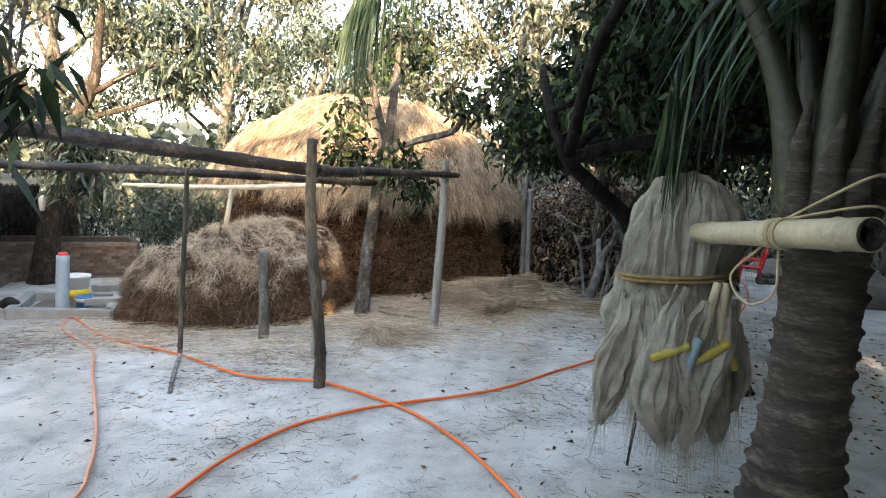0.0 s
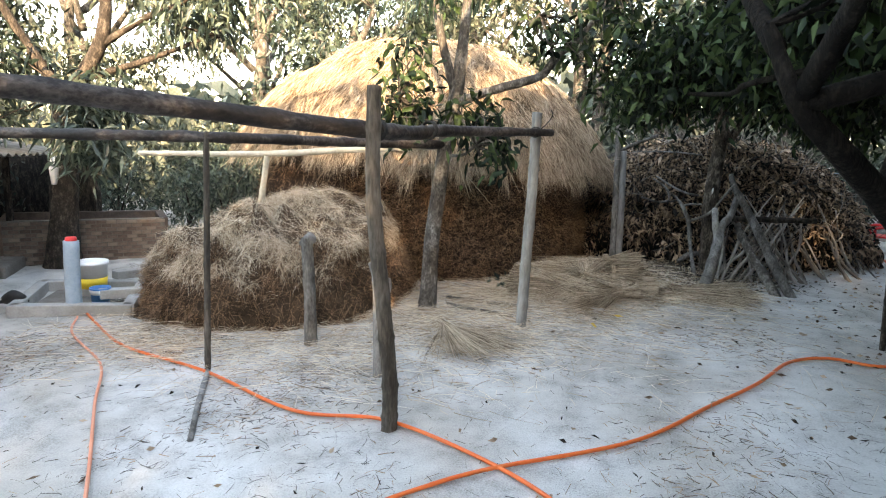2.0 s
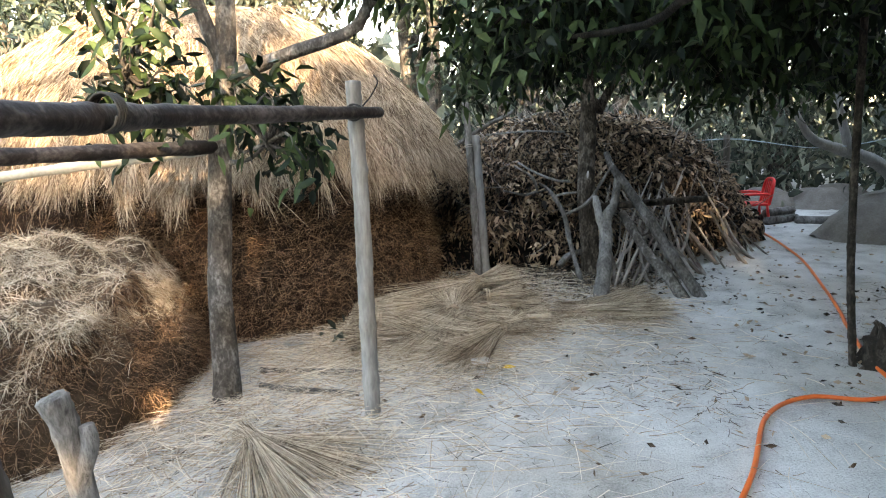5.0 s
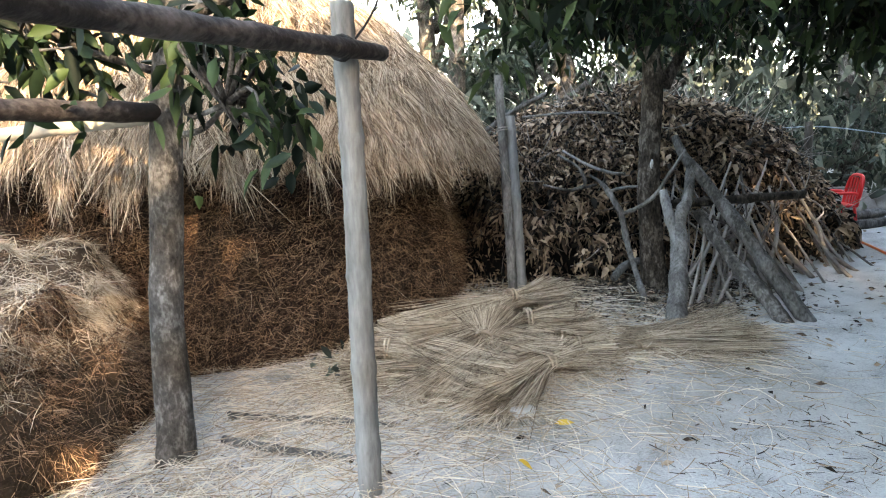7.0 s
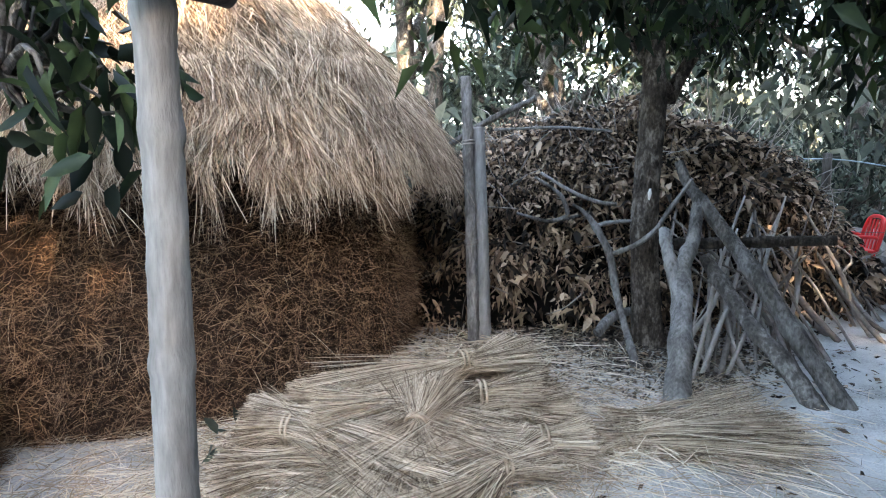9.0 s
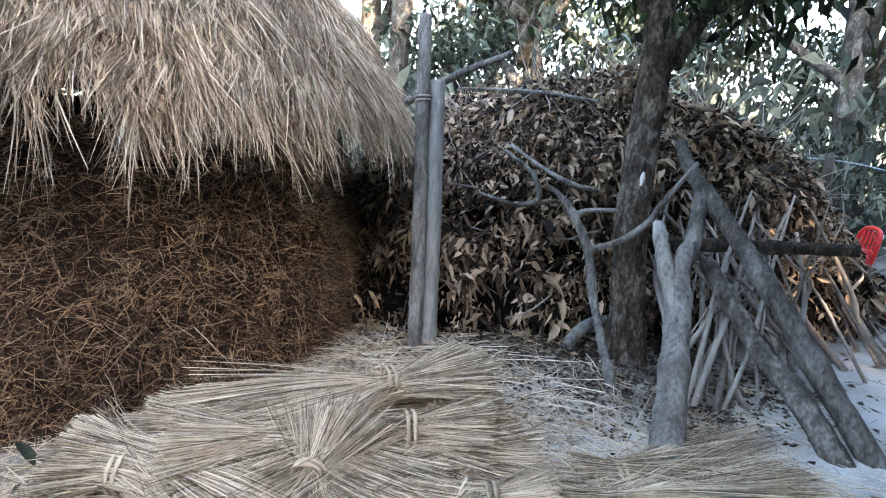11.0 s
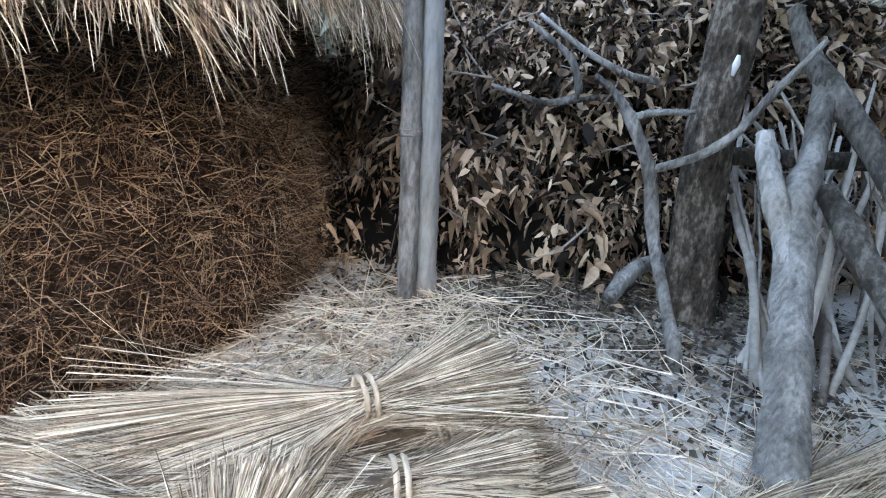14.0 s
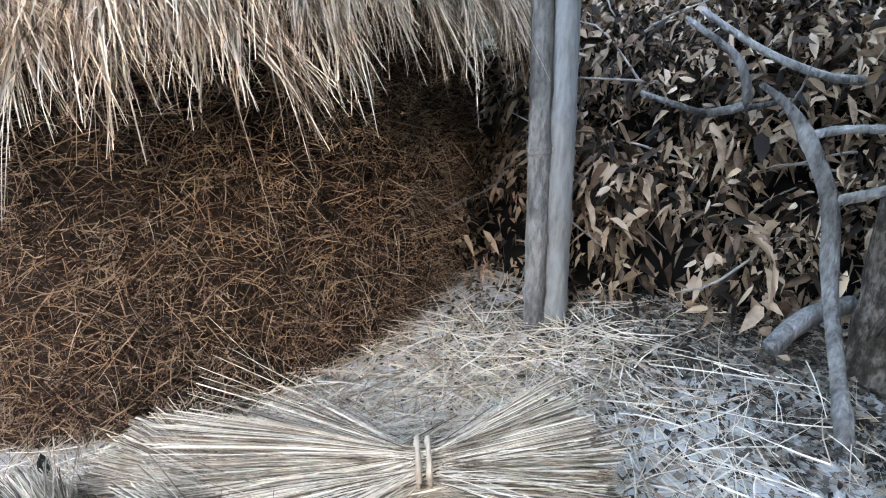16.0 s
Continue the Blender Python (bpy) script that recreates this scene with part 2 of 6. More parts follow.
M = dict(
    sand=material("sand", [(0.27, 0.266, 0.258), (0.59, 0.586, 0.575), (0.76, 0.757, 0.747)], 3.4, 0.95, 0.9, 95, stain=0.28, spread=1.25),
    straw=material("straw", [(0.13, 0.086, 0.054), (0.40, 0.295, 0.205), (0.72, 0.585, 0.44)], 5.5, 0.7, 0, 30, island=0.7, through_light=0.2),
    fresh=material("fresh_straw", [(0.32, 0.235, 0.16), (0.66, 0.54, 0.41), (0.85, 0.75, 0.61)], 3, 0.6, 0, 30, island=0.8, through_light=0.15),
    # Darker copy of straw: shade between tufts and stalks put into the colour.
    shaded_straw=material("shaded_straw", [(0.03, 0.021, 0.013), (0.085, 0.06, 0.038), (0.17, 0.125, 0.082)], 8, 0.95, 0.8, 90, stretch=(1, 1, 0.4)),
    old_straw=material("old_straw", [(0.024, 0.0125, 0.0075), (0.13, 0.073, 0.044), (0.40, 0.265, 0.17)], 5, 0.8, 0, 40, island=0.8, through_light=0.1),
    # Brown old straw, darkened further for the shade between the wall's straws.
    shaded_old_straw=material("shaded_old_straw", [(0.012, 0.0064, 0.004), (0.03, 0.016, 0.0098), (0.055, 0.032, 0.019)], 9, 0.95, 0.9, 80),
    # Hay brown lowered, so shade between the strands is in the colour.
    shaded_hay=material("shaded_hay", [(0.024, 0.015, 0.009), (0.065, 0.042, 0.026), (0.13, 0.09, 0.06)], 7, 0.95, 0.9, 80),
    sheaf=material("sheaf_straw", [(0.10, 0.068, 0.044), (0.42, 0.325, 0.235), (0.74, 0.625, 0.48)], 4, 0.65, 0, 30, island=0.7, through_light=0.15),
    bark=material("bark", [(0.025, 0.022, 0.02), (0.095, 0.087, 0.08), (0.30, 0.292, 0.278)], 13, 0.9, 0.9, 60, stretch=(1, 1, 0.6), stain=0.45, spread=1.5),
    dark_bark=material("dark_bark", [(0.008, 0.0062, 0.005), (0.032, 0.025, 0.02), (0.12, 0.1, 0.082)], 14, 0.9, 1.0, 60, stretch=(1, 1, 0.5), spread=1.6),
    grey_wood=material("grey_wood", [(0.05, 0.046, 0.042), (0.18, 0.174, 0.168), (0.36, 0.352, 0.342)], 11, 0.85, 1.0, 70, stretch=(1, 1, 0.35), object_random=0.3, stain=0.35, spread=1.5),
    pale_grey=material("pale_grey", [(0.10, 0.10, 0.097), (0.26, 0.26, 0.255), (0.42, 0.42, 0.412)], 9, 0.8, 0.7, 60, stretch=(1, 1, 0.2), stain=0.25),
    post_wood=material("post_wood", [(0.018, 0.0155, 0.0135), (0.065, 0.056, 0.047), (0.17, 0.15, 0.13)], 6, 0.8, 0.5, 55, stretch=(1, 1, 0.2), object_random=0.3, spread=1.5, stain=0.4),
    bamboo_dark=material("bamboo_dark", [(0.006, 0.0048, 0.0044), (0.024, 0.019, 0.0175), (0.11, 0.095, 0.088)], 4, 0.6, 0.5, 40, stretch=(0.5, 1, 1), specular=0.25, spread=1.4),
    bamboo=material("bamboo", [(0.20, 0.15, 0.09), (0.38, 0.305, 0.195), (0.54, 0.45, 0.31)], 4, 0.5, 0.25, 40, specular=0.5),
    pale_pole=material("pale_pole", [(0.30, 0.26, 0.2), (0.48, 0.43, 0.34), (0.6, 0.55, 0.45)], 5, 0.7, 0.3, 40),
    green=material("leaf_green", [(0.01, 0.02, 0.014), (0.036, 0.058, 0.043), (0.11, 0.14, 0.105)], 0.9, 0.45, 0, 20, island=0.7, through_light=0.16, specular=0.5),
    # Greyed, paler leaf colour: the haze over distant trees is mixed into it.
    green_hazed=material("leaf_hazed", [(0.02, 0.027, 0.021), (0.072, 0.088, 0.066), (0.2, 0.215, 0.165)], 0.4, 0.6, 0, 12, island=0.6, through_light=0.2),
    # Dark green leaf, deepened further so its colour carries the crowns' shade.
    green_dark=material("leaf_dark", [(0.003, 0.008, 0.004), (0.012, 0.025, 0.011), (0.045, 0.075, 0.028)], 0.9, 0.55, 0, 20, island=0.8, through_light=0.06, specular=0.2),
    dry_leaf=material("dry_leaf", [(0.012, 0.008, 0.005), (0.13, 0.085, 0.056), (0.48, 0.355, 0.25)], 3.0, 0.75, 0, 30, island=0.9, through_light=0.1),
    soil_leaf=material("soil_leaf", [(0.02, 0.016, 0.013), (0.075, 0.062, 0.05), (0.2, 0.17, 0.14)], 3.0, 0.9, 0, 30, island=0.8),
    yellow_leaf=material("yellow_leaf", [(0.5, 0.28, 0.03), (0.68, 0.42, 0.05), (0.75, 0.52, 0.1)], 9, 0.6, 0.1, 60),
    # Near-black fill: the shade inside the brush pile is put into its colour.
    brush_shade=material("brush_shade", [(0.001, 0.0008, 0.0007), (0.0025, 0.002, 0.0017), (0.006, 0.0048, 0.004)], 6, 1.0, 0.6, 40),
    twig=material("twig", [(0.08, 0.065, 0.055), (0.2, 0.175, 0.155), (0.36, 0.33, 0.3)], 6, 0.85, 0.3, 40, object_random=0.4, island=0.4),
    mud=material("mud_wall", [(0.21, 0.135, 0.08), (0.31, 0.21, 0.13), (0.40, 0.285, 0.185)], 2.2, 0.95, 0.6, 25, stain=0.25),
    tin=material("tin", [(0.08, 0.07, 0.062), (0.16, 0.145, 0.13), (0.28, 0.26, 0.24)], 3, 0.5, 0.1, 30, metal=0.6),
    brick=material("brick", [(0.085, 0.062, 0.052), (0.15, 0.11, 0.09), (0.23, 0.18, 0.15)], 9, 0.9, 0.5, 60, object_random=0.5),
    mortar=material("mortar", [(0.07, 0.06, 0.055), (0.14, 0.125, 0.11), (0.2, 0.18, 0.16)], 9, 0.95, 0.4, 60),
    concrete=material("concrete", [(0.26, 0.26, 0.255), (0.38, 0.38, 0.375), (0.5, 0.5, 0.49)], 5, 0.9, 0.3, 50, stain=0.25),
    pipe=material("pipe", [(0.25, 0.35, 0.45), (0.38, 0.49, 0.59), (0.5, 0.6, 0.68)], 4, 0.55, 0.1, 30, stain=0.2),
    hose=material("hose", [(0.72, 0.10, 0.02), (0.85, 0.16, 0.035), (0.9, 0.24, 0.07)], 3, 0.4, 0.05, 40, stain=0.12, specular=0.5),
    white_plastic=material("white_plastic", [(0.68, 0.7, 0.7), (0.78, 0.79, 0.79), (0.84, 0.84, 0.83)], 4, 0.4, 0.02, 40),
    yellow_plastic=material("yellow_plastic", [(0.75, 0.5, 0.04), (0.85, 0.6, 0.06), (0.9, 0.66, 0.1)], 4, 0.4, 0.02, 40),
    blue_plastic=material("blue_plastic", [(0.03, 0.14, 0.38), (0.05, 0.22, 0.5), (0.09, 0.3, 0.56)], 4, 0.4, 0.02, 40),
    red_plastic=material("red_plastic", [(0.62, 0.02, 0.02), (0.75, 0.03, 0.03), (0.82, 0.06, 0.05)], 4, 0.35, 0.02, 40, specular=0.5),
    black_rubber=material("black_rubber", [(0.012, 0.012, 0.012), (0.025, 0.025, 0.025), (0.05, 0.048, 0.045)], 8, 0.7, 0.2, 50),
    palm_bark=material("palm_bark", [(0.012, 0.009, 0.0072), (0.05, 0.039, 0.031), (0.18, 0.152, 0.126)], 7, 0.9, 0.9, 40, stretch=(0.6, 0.6, 2.5), stain=0.3),
    palm_green=material("palm_green", [(0.008, 0.008, 0.0045), (0.026, 0.026, 0.013), (0.085, 0.085, 0.04)], 5, 0.5, 0.2, 40, stain=0.3, specular=0.5),
    palm_leaf=material("palm_leaf", [(0.02, 0.045, 0.026), (0.05, 0.09, 0.055), (0.11, 0.16, 0.1)], 2, 0.45, 0, 30, island=0.5, through_light=0.3),
    net=material("net", [(0.15, 0.132, 0.10), (0.42, 0.385, 0.32), (0.68, 0.64, 0.555)], 9, 0.9, 0.9, 220, stain=0.2, through_light=0.2),
    float_yellow=material("float_yellow", [(0.25, 0.18, 0.03), (0.38, 0.29, 0.06), (0.5, 0.4, 0.12)], 8, 0.7, 0.2, 60, stain=0.4),
    float_blue=material("float_blue", [(0.14, 0.22, 0.25), (0.22, 0.32, 0.36), (0.3, 0.4, 0.44)], 8, 0.7, 0.2, 60, stain=0.4),
    rope=material("rope", [(0.3, 0.22, 0.12), (0.42, 0.32, 0.19), (0.5, 0.4, 0.26)], 20, 0.9, 0.4, 120),
    brown_rope=material("brown_rope", [(0.1, 0.06, 0.025), (0.2, 0.125, 0.05), (0.28, 0.19, 0.09)], 20, 0.9, 0.4, 120),
    soil=material("soil", [(0.10, 0.09, 0.08), (0.17, 0.155, 0.14), (0.25, 0.235, 0.22)], 6, 0.95, 0.6, 50),
    pink_cloth=material("pink_cloth", [(0.6, 0.12, 0.13), (0.75, 0.2, 0.21), (0.8, 0.3, 0.3)], 6, 0.9, 0.2, 60),
    hose_faded=material("hose_faded", [(0.75, 0.26, 0.17), (0.85, 0.34, 0.22), (0.9, 0.42, 0.3)], 3, 0.5, 0.05, 40, stain=0.15, specular=0.5),
    # Bark under the dense crown, its deep shade put into an almost black colour.
    bark_in_shade=material("bark_in_shade", [(0.002, 0.0017, 0.0015), (0.007, 0.0058, 0.0048), (0.028, 0.0235, 0.0195)], 14, 0.95, 1.0, 60, stretch=(1, 1, 0.5), spread=1.6, specular=0.15),
    rough_bark=material("rough_bark", [(0.018, 0.014, 0.011), (0.07, 0.057, 0.047), (0.24, 0.212, 0.185)], 16, 0.95, 1.0, 70, stretch=(1, 1, 0.5), spread=1.8, stain=0.35, specular=0.15),
    white_patch=material("white_patch", [(0.5, 0.49, 0.47), (0.66, 0.65, 0.63), (0.75, 0.74, 0.72)], 8, 0.9, 0.3, 60),
)

# ---- ground ----
def axis_steps(lo, hi, fine, far):
    inner = np.arange(lo, hi, fine)
    grow = np.cumsum(fine * 1.22 ** np.arange(1, 60))
    grow = grow[grow < far]
    return np.r_[lo - grow[::-1], inner, inner[-1] + grow]


def build_ground():
    xs, ys = axis_steps(-7.5, 6, 0.07, 260), axis_steps(-1.5, 11, 0.07, 260)
    X, Y = np.meshgrid(xs, ys, indexing="ij")
    Z = ground_z(X, Y)
    near = np.exp(-(np.maximum(0, np.hypot(X + 0.5, Y - 5) - 7) / 3) ** 2)
    p = np.stack([X.ravel(), Y.ravel(), np.zeros(X.size)], 1)
    keep = near.ravel() > 0.02
    bump = np.zeros(X.size)
    bump[keep] = vnoise(p[keep], 0.9) * 0.02 + vnoise(p[keep], 3.3, 5) * 0.011 + vnoise(p[keep], 9.0, 2) * 0.006
    Z = Z + bump.reshape(X.shape) * near
    n, m = X.shape
    i, j = np.meshgrid(np.arange(n - 1), np.arange(m - 1), indexing="ij")
    q = np.stack([i * m + j, (i + 1) * m + j, (i + 1) * m + j + 1, i * m + j + 1], -1).reshape(-1, 4)
    ob = part("ground", mesh_np("ground", np.stack([X, Y, Z], -1), q), M["sand"])
    tagged(ob, "pale grey sandy yard ground with scattered litter", "ground", kind="structure")


build_ground()

# ---- the straw stack ----
SC, SW = np.array([-1.76, 9.7]), np.array([2.46, 1.95])     # middle and half widths of the stack's wall


def ring(a, grow=0.0, power=3.0):
    c, s = np.cos(a), np.sin(a)
    r = (np.abs(c) ** power + np.abs(s) ** power) ** (-1 / power)
    return np.stack([SC[0] + (SW[0] + grow) * r * c, SC[1] + (SW[1] + grow) * r * s], -1)


def roof_z(r):
    return 1.32 + 1.66 * (1 - np.clip(r, 0, 1) ** 2.3) ** 0.85


def shell(rows, sides, place):
    """A closed sheet from place(share up, angle)."""
    a = np.linspace(0, 2 * np.pi, sides, endpoint=False)
    v = np.stack([place(u, a) for u in np.linspace(0, 1, rows)])
    i, j = np.meshgrid(np.arange(rows - 1), np.arange(sides), indexing="ij")
    k = (j + 1) % sides
    q = np.stack([i * sides + j, i * sides + k, (i + 1) * sides + k, (i + 1) * sides + j], -1).reshape(-1, 4)
    return v.reshape(-1, 3), q


def build_stack():
    base = thing("straw_stack", (SC[0], SC[1], gz(*SC)), "tall round-topped straw stack with packed brown walls and combed thatch", "haystack")

    def wall_at(u, a):
        xy = ring(a, 0.05 - 0.26 * u ** 2 + 0.03 * np.sin(a * 5) - 0.10 * (u > 0.9))
        return np.column_stack([xy, np.minimum(ground_z(xy[:, 0], xy[:, 1]), 1) - 0.05 + u * (1.5 - ground_z(xy[:, 0], xy[:, 1]))])
    v, q = shell(26, 160, wall_at)
    v -= unit((v - np.array([*SC, 0.7])) * [1, 1, 0]) * (0.04 + vnoise(v, 3.0)[:, None] * 0.03 + vnoise(v, 11.0)[:, None] * 0.02)
    part("wall", mesh_np("stack_wall", v, q), M["shaded_old_straw"], base, "packed brown old straw, coloured darker for the shade between straws")

    # short straws that stick out of the packed wall, on the sides that the yard faces
    n = 76000
    a = np.radians(RNG.uniform(170, 385, n))
    a = np.where(RNG.random(n) < 0.55, np.radians(RNG.uniform(255, 362, n)), a)
    u = RNG.random(n) ** 0.9
    xy = ring(a, 0.035 - 0.24 * u ** 2 + 0.03 * np.sin(a * 5))
    z0 = ground_z(xy[:, 0], xy[:, 1])
    p = np.column_stack([xy, z0 + u * (1.38 - z0)])
    out = unit(np.column_stack([np.cos(a) * SW[1], np.sin(a) * SW[0], np.zeros(n)]))
    tang = np.column_stack([-out[:, 1], out[:, 0], np.zeros(n)])
    way = out * RNG.uniform(0.05, 0.5, (n, 1)) + tang * RNG.normal(0, 0.8, (n, 1)) + np.array([0, 0, 1]) * RNG.normal(-0.1, 0.5, (n, 1))
    v, q, t = strands(p - out * RNG.uniform(0, 0.05, (n, 1)), way, RNG.uniform(0.04, 0.14, n), RNG.uniform(0.0025, 0.006, n), droop=0.15, segs=2, curl=0.35)
    part("wall_straw", mesh_np("wall_straw", v, q), M["old_straw"], base, "short broken straws in the packed wall", "stuff")

    n = 260
    a = np.radians(RNG.uniform(240, 365, n))
    u = RNG.random(n)
    xy = ring(a, 0.05 - 0.22 * u ** 2 + 0.03 * np.sin(a * 5))
    z0 = ground_z(xy[:, 0], xy[:, 1])
    p = np.column_stack([xy, z0 + 0.1 + u * (1.2 - z0)])
    out = unit(np.column_stack([np.cos(a) * SW[1], np.sin(a) * SW[0], np.zeros(n)]))
    tang = np.column_stack([-out[:, 1], out[:, 0], np.zeros(n)])
    way = out * RNG.uniform(0.1, 0.4, (n, 1)) + tang * RNG.normal(0, 0.5, (n, 1)) + np.array([0, 0, -1]) * RNG.uniform(0.2, 1.0, (n, 1))
    v, q, t = strands(p, way, RNG.uniform(0.10, 0.24, n), RNG.uniform(0.002, 0.004, n), droop=0.25, segs=4, curl=0.4)
    part("pale_straw", mesh_np("pale_straw", v, q), M["straw"], base, "pale straws hanging from the wall", "stuff")

    def roof_bump(p):
        return vnoise(p, 1.7) * 0.15 + vnoise(p, 4.2, 7) * 0.07

    # thatch: a bed, then combed tufts that hang over the eaves
    def roof_at(s, a):
        r = 0.93 * (1 - s)
        xy = SC + (ring(a, 0.28) - SC) * max(r, 0.002)
        return np.column_stack([xy, roof_z(np.full(len(a), r)) + 0.03 * np.sin(a * 7 + s * 9) * r])
    v, q = shell(34, 150, roof_at)
    v[:, 2] += roof_bump(np.column_stack([v[:, :2], v[:, 0] * 0])) - 0.05
    part("thatch_bed", mesh_np("thatch_bed", v, q), M["shaded_straw"], base, "matted straw under the combed thatch, coloured dark for the shade between tufts")

    def thatch(name, clumps, per, lo, hi, a0, a1, length, spread, droop, grow=0.30, lift=0.02, curl=0.22, wide=(0.003, 0.0075), turn=0.65, segs=3):
        ca, cr = np.radians(RNG.uniform(a0, a1, clumps)), np.sqrt(RNG.uniform(lo**2, hi**2, clumps))
        a = np.repeat(ca, per) + RNG.normal(0, spread, clumps * per) / np.maximum(np.repeat(cr, per), 0.15)
        r = np.clip(np.repeat(cr, per) + RNG.normal(0, spread * 0.8, clumps * per), 0.02, hi)
        xy = SC + (ring(a, grow) - SC) * r[:, None]
        z = roof_z(r)
        e = 0.03
        xy2 = SC + (ring(a, grow) - SC) * (r + e)[:, None]
        way = unit(np.column_stack([xy2 - xy, roof_z(np.minimum(r + e, 1.0)) - z - 0.05 * (r > 0.9)]))
        tilt = np.repeat(RNG.normal(0, turn, clumps), per)[:, None]
        out = unit(np.column_stack([xy - SC, np.zeros(len(a))]))
        tang = np.column_stack([-out[:, 1], out[:, 0], np.zeros(len(a))])
        way = way + tang * (tilt + RNG.normal(0, 0.16, (len(a), 1))) + out * (0.10 + 0.35 * (r > 0.9))[:, None]
        rise = np.repeat(RNG.uniform(-0.05, 0.16, clumps), per)
        p = np.column_stack([xy, z + lift + rise + roof_bump(np.column_stack([xy, xy[:, 0] * 0])) * np.where(r < 0.9, 1.0, 0.45)])
        L = RNG.uniform(*length, len(a)) * np.repeat(RNG.uniform(0.55, 1.25, clumps), per)
        L = np.where(RNG.random(len(a)) < 0.012, L * 1.9, L)
        v, q, t = strands(p, way, L, RNG.uniform(*wide, len(a)), droop=droop * RNG.uniform(0.4, 1.6, len(a)), segs=segs, curl=curl)
        part(name, mesh_np(name, v, q), M["straw"], base, "combed tawny straw", "stuff")
    thatch("thatch", 3600, 26, 0.05, 0.93, 150, 400, (0.10, 0.24), 0.024, 0.42, 0.28, 0.03, 0.3)
    thatch("eave_fringe", 850, 26, 0.86, 0.98, 160, 395, (0.08, 0.17), 0.035, 0.45, 0.28)
    thatch("eave_near", 620, 56, 0.84, 0.985, 250, 364, (0.09, 0.20), 0.009, 0.65, 0.30, 0.0, 0.4, (0.003, 0.008), 0.75, 4)


build_stack()


# ---- loose hay heap ----
def build_heap():
    c, ang = np.array([-2.64, 6.74]), radians(40)
    ax, ay = np.array([math.cos(ang), math.sin(ang)]), np.array([-math.sin(ang), math.cos(ang)])
    base = thing("hay_heap", (*c, gz(*c)), "low tumbled heap of tawny hay with a dark cut side", "haystack")

    def top(rr, a):
        return (1 - rr ** 9) * (0.94 + 0.10 * np.sin(a * 3 + 1) + 0.06 * np.sin(a * 5))

    def at(u, a):
        rr = 1 - u
        rx, ry = 1.50 + 0.1 * np.sin(3 * a), 1.12 + 0.08 * np.sin(4 * a + 1)
        xy = c + rr * ((rx * np.cos(a))[:, None] * ax + (ry * np.sin(a))[:, None] * ay)
        return np.column_stack([xy, ground_z(xy[:, 0], xy[:, 1]) - 0.03 + top(np.full(len(a), rr), a)])
    v, q = shell(34, 120, at)
    lift = np.clip((v[:, 2] - ground_z(v[:, 0], v[:, 1])) * 2, 0, 1)
    v[:, 2] += (vnoise(v, 1.8) * 0.30 + vnoise(v, 4.5) * 0.22 + vnoise(v, 9.0) * 0.06) * lift
    v[:, :2] += np.stack([vnoise(v, 3.0, 3), vnoise(v, 3.0, 9)], 1) * 0.14
    v[:, 2] = np.maximum(v[:, 2], ground_z(v[:, 0], v[:, 1]) - 0.04)
    me = mesh_np("heap", v, q)
    part("core", me, M["shaded_hay"], base, "matted brown hay, coloured darker for the shade between strands")
    co = v.reshape(34, 120, 3)
    n = 150000
    i, j = RNG.integers(0, 33, n), RNG.integers(0, 120, n)
    i = np.where(RNG.random(n) < 0.5, RNG.integers(0, 8, n), i)
    f = RNG.random((n, 1))
    p = co[i, j] * (1 - f) + co[i + 1, (j + 1) % 120] * f
    e = co[i, (j + 1) % 120] - co[i, j]
    g = co[i + 1, j] - co[i, j]
    nrm = unit(np.cross(e, g))
    nrm *= np.sign((nrm * (p - np.array([*c, 0.3]))).sum(1))[:, None]
    way = unit(RNG.standard_normal((n, 3))) + nrm * 0.35 + np.array([0, 0, -0.2])
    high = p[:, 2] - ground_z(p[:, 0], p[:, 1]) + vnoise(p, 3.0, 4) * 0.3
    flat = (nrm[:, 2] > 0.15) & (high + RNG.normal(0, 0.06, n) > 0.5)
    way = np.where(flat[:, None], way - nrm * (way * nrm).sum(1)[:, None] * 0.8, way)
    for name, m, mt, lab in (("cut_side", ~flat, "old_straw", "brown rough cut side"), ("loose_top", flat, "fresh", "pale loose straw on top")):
        k = int(m.sum())
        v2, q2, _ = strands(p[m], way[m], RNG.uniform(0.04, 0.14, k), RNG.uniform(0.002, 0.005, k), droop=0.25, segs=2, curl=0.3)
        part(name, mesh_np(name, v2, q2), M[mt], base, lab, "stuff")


build_heap()


# ---- posts and rails ----
def pole(name, pts, radii, mat, label, category="post", group="", parent=None, rough=0.04, sides=12, n=None, nodes=0, seed=1):
    knots = [((k + 0.5 + 0.2 * math.sin(k * 2.3 + seed)) / nodes, 0.012, 0.14) for k in range(nodes)]
    me = tube(pts, radii, n=n or (90 if nodes else 16), sides=sides, rough=rough, seed=seed, knots=knots)
    if not parent:
        b = pts[0]
        parent = thing(name, b, label, category, group)
        part("shaft", me, M[mat], parent)
        return parent
    return part(name, me, M[mat], parent, label)


def lash(parent, at, way, r, turns=3, mat="black_rubber", name="lashing"):
    """Cord wound round a pole at a point."""
    w = unit(np.asarray(way, float))
    s = unit(np.cross(w, [0.3, 0.2, 0.9]))
    t = np.cross(w, s)
    a = np.linspace(0, 2 * np.pi * turns, 14 * turns)
    pts = np.asarray(at) + r * (np.cos(a)[:, None] * s + np.sin(a)[:, None] * t) + w * np.linspace(-0.02, 0.02, len(a))[:, None]
    part(name, tube(pts, [0.005, 0.005], n=len(a), sides=5), M[mat], parent)


